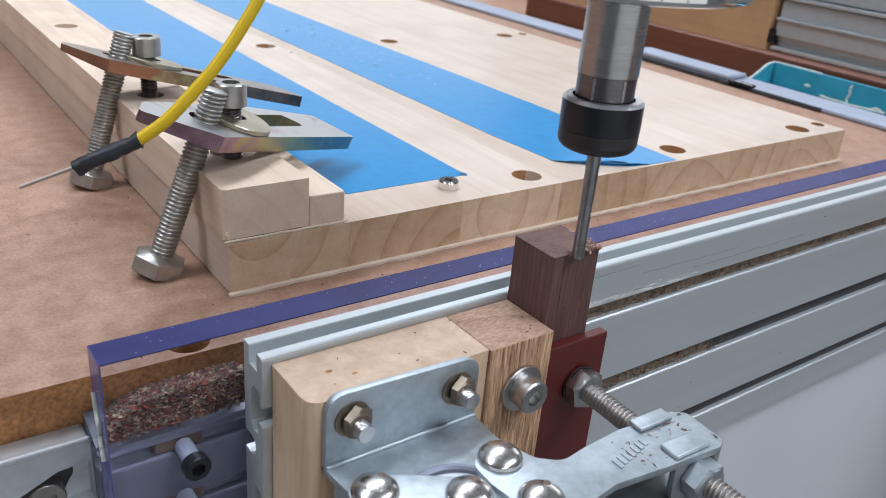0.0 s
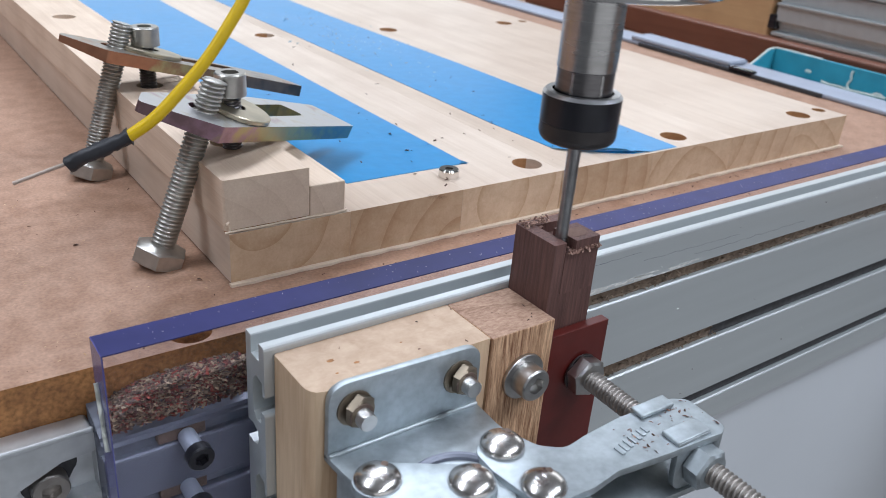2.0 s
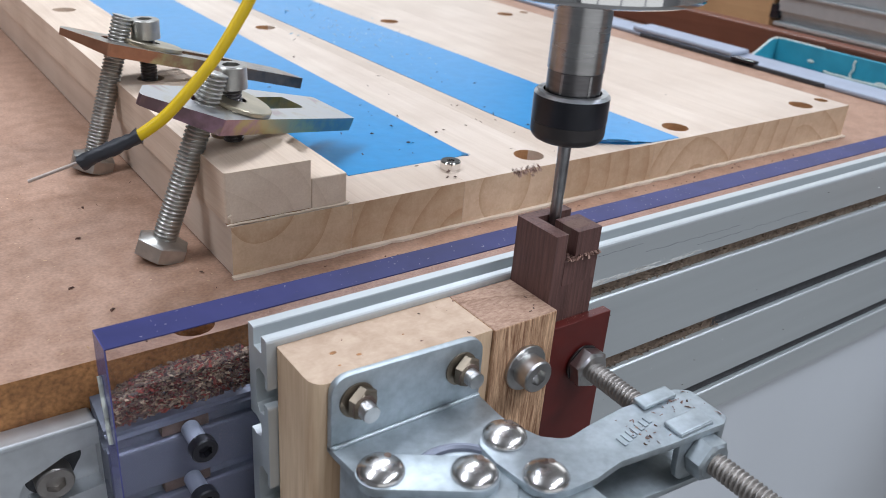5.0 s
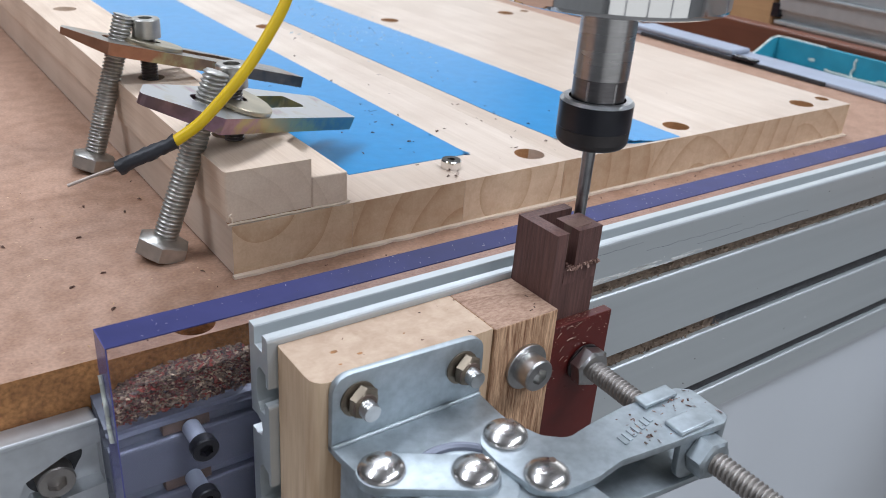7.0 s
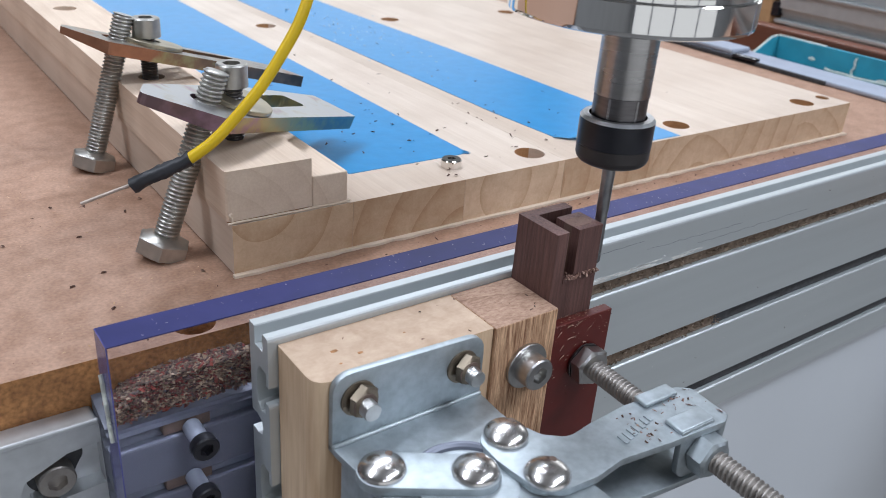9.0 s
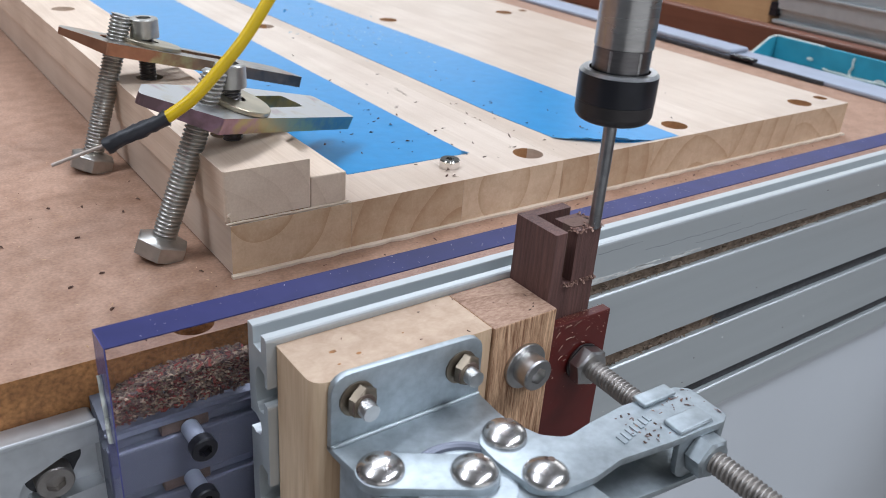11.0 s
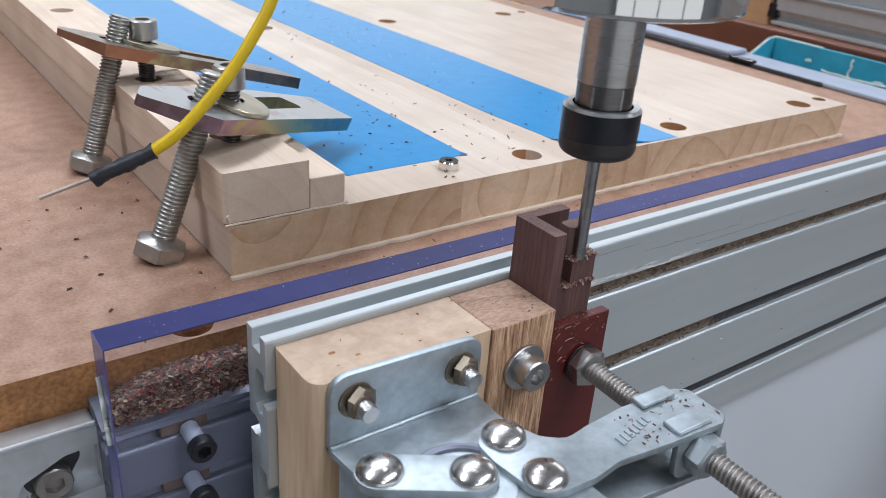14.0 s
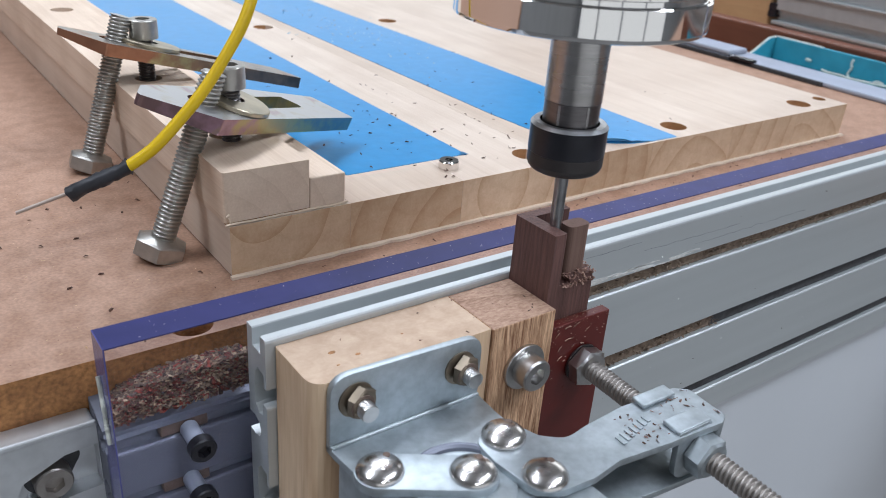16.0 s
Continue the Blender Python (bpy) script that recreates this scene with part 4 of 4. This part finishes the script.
# ---- walnut block being cut ----
TOP, FLOOR_Z = 16.9, 2.8
block = thing("walnut_block", "dark walnut block being milled into an L-shaped wall and tenon", "workpiece", mm(59, -65, -45))
W0 = place(-59, 65, 45)
part("base", moved(box(51.5, 66.4, -72.6, -58.1, -45, FLOOR_Z, 0.0), W0), WALNUT, block)
wall_pts = [(51.5, -72.6), (55.3, -72.6), (55.3, -61.2), (66.9, -61.2), (66.9, -58.1), (51.5, -58.1)]
part("wall", moved(slab(rounded(wall_pts, [0.25, 0.3, 0.1, 0.3, 0.2, 0.2], 2), FLOOR_Z, TOP), W0), WALNUT, block)
tenon2 = rounded([(58.4, -70.7), (65.1, -70.7), (65.1, -66.4), (58.4, -66.4)], [1.6] * 4, 5)
part("tenon", moved(slab(tenon2, FLOOR_Z, TOP - 0.02), W0), WALNUT_CUT, block)
slot_pts = [(55.31, -72.59), (58.54, -72.59), (58.54, -64.24), (66.38, -64.24), (66.38, -61.22), (55.31, -61.22)]
slot_waste = part("slot_waste", moved(slab(slot_pts, -18, 0.0), place(0, 0, 0)), WALNUT, block, "wood being cut away along the slot")
ring = [(58.55, -72.59), (66.38, -72.59), (66.38, -64.25), (58.55, -64.25)]
ring_hole = [(58.6, -70.75), (65.15, -70.75), (65.15, -66.35), (58.6, -66.35)]
tenon_waste = part("tenon_waste", moved(slab(ring, -16, 0.0, [rounded(ring_hole, [1.6] * 4, 5)]), place(0, 0, 0)), WALNUT, block, "wood being cut away round the tenon")


# ---- spindle and probe wire ----
def spindle_unit():
    """Origin: top of the collet nut on the axis."""
    t = thing("spindle", "milling spindle with chrome nose, black collet nut and thin cutter", "spindle", mm(68, -62, 46))
    body = part("housing", rings([(26.4, 23.0), (27.2, 23.3), (27.4, 24.0), (27.4, 29.6), (27.1, 29.9), (26.4, 30.0), (26.4, 31.0), (27.4, 31.3), (27.4, 120), (27, 121)], 96), CHROME, t, "polished chrome housing", at=mm(-1.2, 0.8, 0), smooth=True)
    part("shaft", rings([(6.4, 5.0), (6.6, 5.2), (6.6, 20.6), (6.85, 20.8), (6.85, 23.4)], 48), GROUND, t, "ground steel shaft", smooth=True)
    part("collar", rings([(6.4, -1.0), (6.4, 5.1)], 48), DARK_STEEL, t, "darker lower shaft", smooth=True)
    for a in (200, 260, 320, 20):
        part("wrench_flat", moved(box(6.1, 6.46, -0.3, 0.3, -0.5, 4.8), place(0, 0, 0, 0, 0, a)), GROUND, t)
    nut = part("collet_nut", rings([(6.95, -2.0), (6.95, 0.0), (8.35, 0.0), (8.95, -0.75), (8.95, -6.9), (8.75, -7.1)], 64, caps=(False, False)), BLACK_OXIDE, t, "black oxide collet nut", smooth=True)
    part("nut_skirt", rings([(8.75, -6.9), (8.86, -7.2), (8.86, -9.7), (8.55, -10.6), (8.0, -11.2), (7.1, -11.65), (1.4, -11.75)], 64, caps=(False, True)), NUT_SKIRT, nut, "lower slotted skirt of the nut", smooth=True)
    part("nut_rim", rings([(6.9, 0.06), (8.3, 0.06), (8.97, -0.7)], 64, caps=(False, False)), ALU_CUT, nut, "bright worn rim", smooth=True)
    part("cutter", rings([(1.6, -11.5), (1.6, -16.0), (1.55, -16.4), (1.55, -24.5), (1.45, -25), (1.5, -38.6), (1.2, -39.2)], 20), CARBIDE, t, "slim carbide cutter", smooth=True)
    return t


spindle = spindle_unit()


def probe_wire():
    t = thing("probe_wire", "yellow insulated wire ending in black sleeve and thin pin", "wire", mm(68, -62, 46))
    part("insulation", tube([(-83.3, 61.8, -19.2), (-77.6, 60.1, -15.0), (-71.8, 59.2, -9.3), (-65.0, 58.6, -1.9), (-58.6, 58.9, 6.4), (-53.6, 59.6, 13.8), (-49.4, 61.7, 22.2), (-46, 64, 34), (-43, 66, 50)], 1.45, 14), YELLOW, t, smooth=True)
    sleeve = tube([(-96.0, 67.2, -26.0), (-93, 65.9, -24.2), (-88, 63.8, -21.8), (-82.9, 61.6, -19.0)], 1.75, 14)
    for vert in sleeve.verts:
        vert.co += Vector((0.3, 0.3, 0.5)) * noise.noise(vert.co * 0.45) + Vector((0, 0, 0.35)) * noise.noise(vert.co * 1.1)
    part("sleeve", sleeve, SHRINK, t, "wrinkled black heat-shrink sleeve", smooth=True)
    part("pin", tube([(-107.1, 72.7, -30.8), (-100, 69.5, -27.6), (-94.0, 66.3, -24.8)], 0.45, 10), NEEDLE, t, "thin bare metal pin", smooth=True)
    return t


wire = probe_wire()


# ---- chips ----
def chip_bm(bm, x, y, z, size, rnd, flat=0.35):
    """One small curled flake."""
    m = Matrix.Translation((x, y, z)) @ Euler((rnd.uniform(-0.5, 0.5), rnd.uniform(-0.5, 0.5), rnd.uniform(0, 6.3))).to_matrix().to_4x4()
    a, b, c = size * rnd.uniform(0.6, 1.3), size * rnd.uniform(0.3, 0.6), size * flat * rnd.uniform(0.5, 1.0)
    pts = [(-a, -b, 0), (a, -b * 0.6, 0.1 * c), (a * 0.8, b, 0), (-a * 0.7, b * 0.8, 0.2 * c), (0, 0, c)]
    vs = [bm.verts.new(m @ Vector(p)) for p in pts]
    for i in range(4):
        bm.faces.new((vs[i], vs[(i + 1) % 4], vs[4]))
    bm.faces.new((vs[3], vs[2], vs[1], vs[0]))


def chip_field(name, label, material, spots, size, seed, parent=None):
    rnd = random.Random(seed)
    bm = bmesh.new()
    for x, y, z in spots(rnd):
        chip_bm(bm, x, y, z, size * rnd.choice((0.5, 0.8, 1.0, 1.3)), rnd)
    ob = part(name, bm, material)
    return tagged(ob, label, "chips", kind="stuff")


def pile(rnd):
    """Chips packed between the guard and the bed's edge."""
    for k in range(5200):
        x = rnd.uniform(-43.9, -10)
        y = rnd.uniform(-36.3, -35.0) if k % 5 < 3 else rnd.uniform(-35.0, -23)
        crest = float(np.interp(x, [-44, -41, -36, -30, -21, -10], [-21.2, -18.0, -15.5, -14.5, -14.3, -14.5])) - 0.45 * (y + 36.3)
        low = -24.0
        yield x, y, low + (crest - low) * (rnd.random() if y < -35 else rnd.uniform(0.75, 1.0)) + rnd.uniform(-0.6, 0.3)


chip_field("chip_pile", "packed pile of red, grey and tan milling chips", CHIP_MIX, pile, 0.75, 1)


def on_bed(rnd):
    for k in range(260):
        x, y = 4 - 94 * rnd.random() ** 1.5, rnd.uniform(-21, 120)
        if not (x > -3 and y > -1):
            yield x, y, -15.6


def by_board(rnd):
    for k in range(150):
        yield rnd.uniform(-5, 300), rnd.uniform(-18, -2), -15.6


chip_field("bed_chips", "scattered tan and brown chips on the bed", CHIP_PALE, on_bed, 0.35, 2)
chip_field("front_chips", "chips along the front of the board", CHIP_DARK, by_board, 0.45, 3)


def on_holder(rnd):
    for k in range(16):
        yield rnd.uniform(-10, 50), rnd.uniform(-74, -60), -0.85


def on_arm(rnd):
    for k in range(48):
        x = 70 - 24 * rnd.random() ** 1.6
        yield x, rnd.uniform(-113.5, -102.5), -14.1


def in_slot(rnd):
    for k in range(900):
        yield 50 + 230 * rnd.random() ** 1.7, rnd.uniform(-56.6, -55.7), -16.9 + 4.6 * rnd.random() ** 1.3
    for k in range(420):
        yield 64 + 90 * rnd.random() ** 1.6, rnd.uniform(-56.6, -55.7), -45.7 + 5.2 * rnd.random() ** 1.3


chip_field("holder_chips", "walnut chips on the holder and clamp", CHIP_DARK, on_holder, 0.45, 5)
chip_field("arm_chips", "reddish walnut chips lying on the clamp arm", CHIP_FUZZ, on_arm, 0.5, 25)


def plate_dust(rnd):
    for k in range(150):
        yield rnd.uniform(52, 71), rnd.uniform(-75.3, -72.9), -6.9 + rnd.uniform(0, 0.5)
    for k in range(90):
        yield rnd.uniform(52, 71.5), -75.68, -7.2 - 24 * rnd.random() ** 2


def plate_shavings():
    """Thin pale curls clinging to the red plate."""
    rnd = random.Random(44)
    bm = bmesh.new()
    for k in range(26):
        x, z, a = rnd.uniform(52.5, 70.5), -8 - 20 * rnd.random() ** 1.8, rnd.uniform(-0.9, 0.9)
        n, length = 4, rnd.uniform(0.6, 2.2)
        rows = []
        for i in range(n):
            u = (i / (n - 1) - 0.5) * length
            bend = 0.18 * math.sin(3.1 * i / (n - 1))
            px, pz = x + u * math.cos(a) - bend * math.sin(a), z + u * math.sin(a) + bend * math.cos(a)
            rows.append([bm.verts.new((px, -75.66 - d, pz + w)) for d, w in ((0, -0.13), (0.16, 0.0), (0, 0.13))])
        for p, q in zip(rows, rows[1:]):
            for i in range(3):
                bm.faces.new((p[i], p[(i + 1) % 3], q[(i + 1) % 3], q[i]))
        bm.faces.new(rows[0])
        bm.faces.new(rows[-1][::-1])
    return tagged(part("plate_shavings", bm, CHIP_FUZZ), "thin pale wood curls clinging to the red plate", "shavings", kind="stuff")


def tape_dust(rnd):
    for k in range(170):
        y = 215 + rnd.gauss(0, 45)
        yield 158 + rnd.gauss(0, 14), y, 0.2


def bed_specks(rnd):
    for k in range(45):
        yield rnd.uniform(-110, -1), rnd.uniform(-20, 90), -15.6


def film_dust(rnd):
    for k in range(240):
        yield 300 * rnd.random() ** 0.8 - 40, rnd.uniform(-45, -36.6), 0.92


chip_field("guard_dust", "pale dust specks along the guard's top edge", CHIP_GREY, film_dust, 0.26, 17)
plate_grains = chip_field("plate_dust", "fine pale walnut dust stuck to the red plate", CHIP_FUZZ, plate_dust, 0.2, 15)


def rail_specks(rnd):
    for k in range(26):
        z = rnd.choice((rnd.uniform(-10, -2), rnd.uniform(-38, -20), rnd.uniform(-65, -48)))
        yield rnd.uniform(75, 300), -58.06, z


chip_field("rail_specks", "dark and pale specks of dust stuck to the rail's face", CHIP_SPECK, rail_specks, 0.3, 51)
plate_curls = plate_shavings()
chip_field("tape_dust", "pale dust flecks on the blue tape and board", CHIP_TAPE, tape_dust, 0.85, 33)
chip_field("bed_specks", "dark specks of dust lying on the bed", CHIP_DARK, bed_specks, 0.42, 16)
chip_field("slot_chips", "walnut chips packed in the rail slot", CHIP_SLOT, in_slot, 0.6, 6)


def fuzz(name, spots, label):
    rnd = random.Random(21)
    bm = bmesh.new()
    for x, y in spots(rnd):
        chip_bm(bm, x, y, rnd.uniform(-0.5, 0.5), rnd.choice((0.35, 0.5, 0.8)), rnd, 0.8)
    return part(name, bm, CHIP_FUZZ, block, label)


def slot_edge(rnd):
    for k in range(70):
        yield rnd.uniform(56, 66.9), rnd.uniform(-73.1, -72.3)
    for k in range(16):
        yield rnd.uniform(66.2, 67.1), rnd.uniform(-72.5, -64)


def ring_edge(rnd):
    for k in range(60):
        yield rnd.uniform(57, 66.8), rnd.uniform(-73.0, -70.8)
    for k in range(45):
        yield rnd.uniform(65.2, 67.0), rnd.uniform(-72.5, -64)


def corner_heap(rnd):
    for k in range(90):
        u = rnd.random() ** 1.3
        yield 52.0 + 8.5 * u, -59.6 + rnd.gauss(-0.4, 0.9)


slot_fuzz = fuzz("slot_shavings", slot_edge, "ragged shavings at the cut's lower edge")
ring_fuzz = fuzz("tenon_shavings", ring_edge, "ragged shavings round the tenon")
heap = fuzz("corner_shavings", corner_heap, "loose heap of fresh shavings on the top corner")


def flying_chips():
    """Walnut chips thrown off by the cutter; each one lands and stays. Returns chips and rows."""
    rnd = random.Random(31)
    shapes = []
    for k in range(5):
        bm = bmesh.new()
        chip_bm(bm, 0, 0, 0, (0.55, 0.7, 0.85, 1.0, 0.45)[k], rnd, 0.5)
        finish(bm)
        me = bpy.data.meshes.new("chip_shape")
        bm.to_mesh(me)
        bm.free()
        me.materials.append(CHIP_LOOSE)
        shapes.append(me)
    out = []
    for k in range(170):
        kind = k % 10
        if kind < 7:
            while True:
                x, y = 105 + rnd.gauss(0, 48), abs(rnd.gauss(0, 70)) + 1.5
                if 40 < x < 300:
                    break
            z = 0.3
        elif kind == 7:
            x, y, z = rnd.uniform(60, 280), rnd.uniform(-20, -3), -15.4
        elif kind == 8:
            x, y, z = rnd.uniform(-80, 2), rnd.uniform(-15, 70), -15.4
        else:
            x, y, z = rnd.uniform(44, 69), rnd.uniform(-113, -103), -13.95
        t0 = rnd.uniform(0.1, 15.2) if k > 45 else rnd.uniform(0.1, 1.6)
        ob = new("wood_chip", shapes[k % 5])
        tagged(ob, "small dark walnut chip thrown off by the cutter", "wood chip", "loose chips")
        a = rnd.uniform(0, 360)
        start = Vector((60, -66, -6))
        top = Vector((60 + (x - 60) * 0.15, -66 + (y + 66) * 0.15, 22))
        mid = Vector((60 + (x - 60) * 0.6, -66 + (y + 66) * 0.6, 24))
        rows = [(0.0, mm(*start, 0, 0, a)), (t0, mm(*start, 0, 0, a)), (t0 + 0.1, mm(*top, 30, 10, a + 40)), (t0 + 0.2, mm(*mid, 50, 30, a + 80)), (t0 + 0.34, mm(x, y, z, 0, 0, a + 120)), (16.0, mm(x, y, z, 0, 0, a + 120))]
        out.append((ob, rows))
    return out


loose = flying_chips()


# ---- moving things ----
def round_path(u, x0, x1, y0, y1):
    """A point on the cutter's rectangle: front-left, back-left, back-right, front-right."""
    corners = [(x0, y0), (x0, y1), (x1, y1), (x1, y0), (x0, y0)]
    a, b = y1 - y0, x1 - x0
    s = (u % 1.0) * 2 * (a + b)
    for i, length in enumerate((a, b, a, b)):
        if s <= length:
            w = s / length
            return tuple(p * (1 - w) + q * w for p, q in zip(corners[i], corners[i + 1]))
        s -= length
    return corners[0]


PHASE = [(0.0, 0.02), (0.5, -0.005), (1.0, -0.015), (2.0, -0.005), (2.5, 0.015), (3.0, 0.01), (3.5, -0.025), (4.0, -0.025), (4.2, -0.01), (6.3, -0.01), (6.5, 0.02), (7.0, 0.015), (7.5, 0.0), (8.0, 0.005), (8.5, -0.01), (9.0, 0.02),
         (9.2, -0.02), (11.3, -0.035), (11.5, 0.015), (12.0, 0.015), (12.5, -0.015), (13.0, -0.03), (13.5, -0.065), (14.0, 0.05), (14.5, 0.005), (15.0, 0.03), (15.5, -0.015), (16.0, -0.02)]


def lag(t):
    """Small uneven feed of the machine, as a share of one round."""
    return float(np.interp(t, [a for a, b in PHASE], [b for a, b in PHASE]))


def nut_place(t):
    """Top of the collet nut at t seconds: a deep pass round the block, then a tighter one round the tenon."""
    def first(s):
        return (*round_path(s / 0.93377 - 0.03479 + lag(s), 57.01, 70.29, -74.63, -62.52), 55.72 - 1.41 * s)

    def second(s):
        return (*round_path(s / 0.59822 - 1.58874 + lag(s), 56.65, 66.77, -72.34, -64.92), 82.2 - 2.44 * s)

    if t <= 9.7:
        return first(t)
    if t >= 10.7:
        return second(t)
    a, b, w = first(9.7), second(10.7), t - 9.7
    e = w * w * (3 - 2 * w)
    return tuple(p * (1 - e) + q * e for p, q in zip(a, b))


def motions():
    rows = [(k / 20, mm(*nut_place(k / 20))) for k in range(321)]
    walk(wire, rows)
    walk(spindle, [(t, Matrix.Translation((-0.00042, 0.0003, 0.0)) @ m) for t, m in rows])
    slot_rows, ring_rows = [], []
    for k in range(0, 33):
        t = k / 2
        top = max(FLOOR_Z - 0.4, TOP - 0.02 - 1.41 * max(0.0, t - 0.1))
        slot_rows.append((t, mm(-59, 65, 45 + top)))
        top = max(FLOOR_Z - 0.4, TOP - 0.04 - 2.44 * max(0.0, t - 10.9))
        ring_rows.append((t, mm(-59, 65, 45 + top)))
    walk(slot_waste, slot_rows)
    walk(tenon_waste, ring_rows)
    walk(slot_fuzz, slot_rows)
    # the later shavings cling to the first cut's edge until the second pass throws them up
    walk(ring_fuzz, [r for r in slot_rows if r[0] <= 10.0] + [r for r in ring_rows if r[0] >= 10.5])
    rest = mm(-59, 65, 45 + TOP + 0.35)
    walk(heap, [(0.0, mm(-59, 65, 45 + TOP - 1.6)), (0.4, mm(-59, 65, 45 + TOP - 1.6)), (0.9, rest), (4.9, rest), (5.0, mm(-52, 78, 45 + TOP + 6)), (5.2, mm(-22, 106, 36)), (5.3, mm(-14, 112, 29.9)), (16.0, mm(-14, 112, 29.9))])
    # curls and dust settle on the red plate as the cut goes deeper
    for layer in (plate_curls, plate_grains):
        walk(layer, [(0.0, mm(0, 0.9, -0.9)), (4.4, mm(0, 0.9, -0.9)), (5.6, mm(0, 0, 0)), (16.0, mm(0, 0, 0))])
    for chip, way in loose:
        walk(chip, way)


motions()
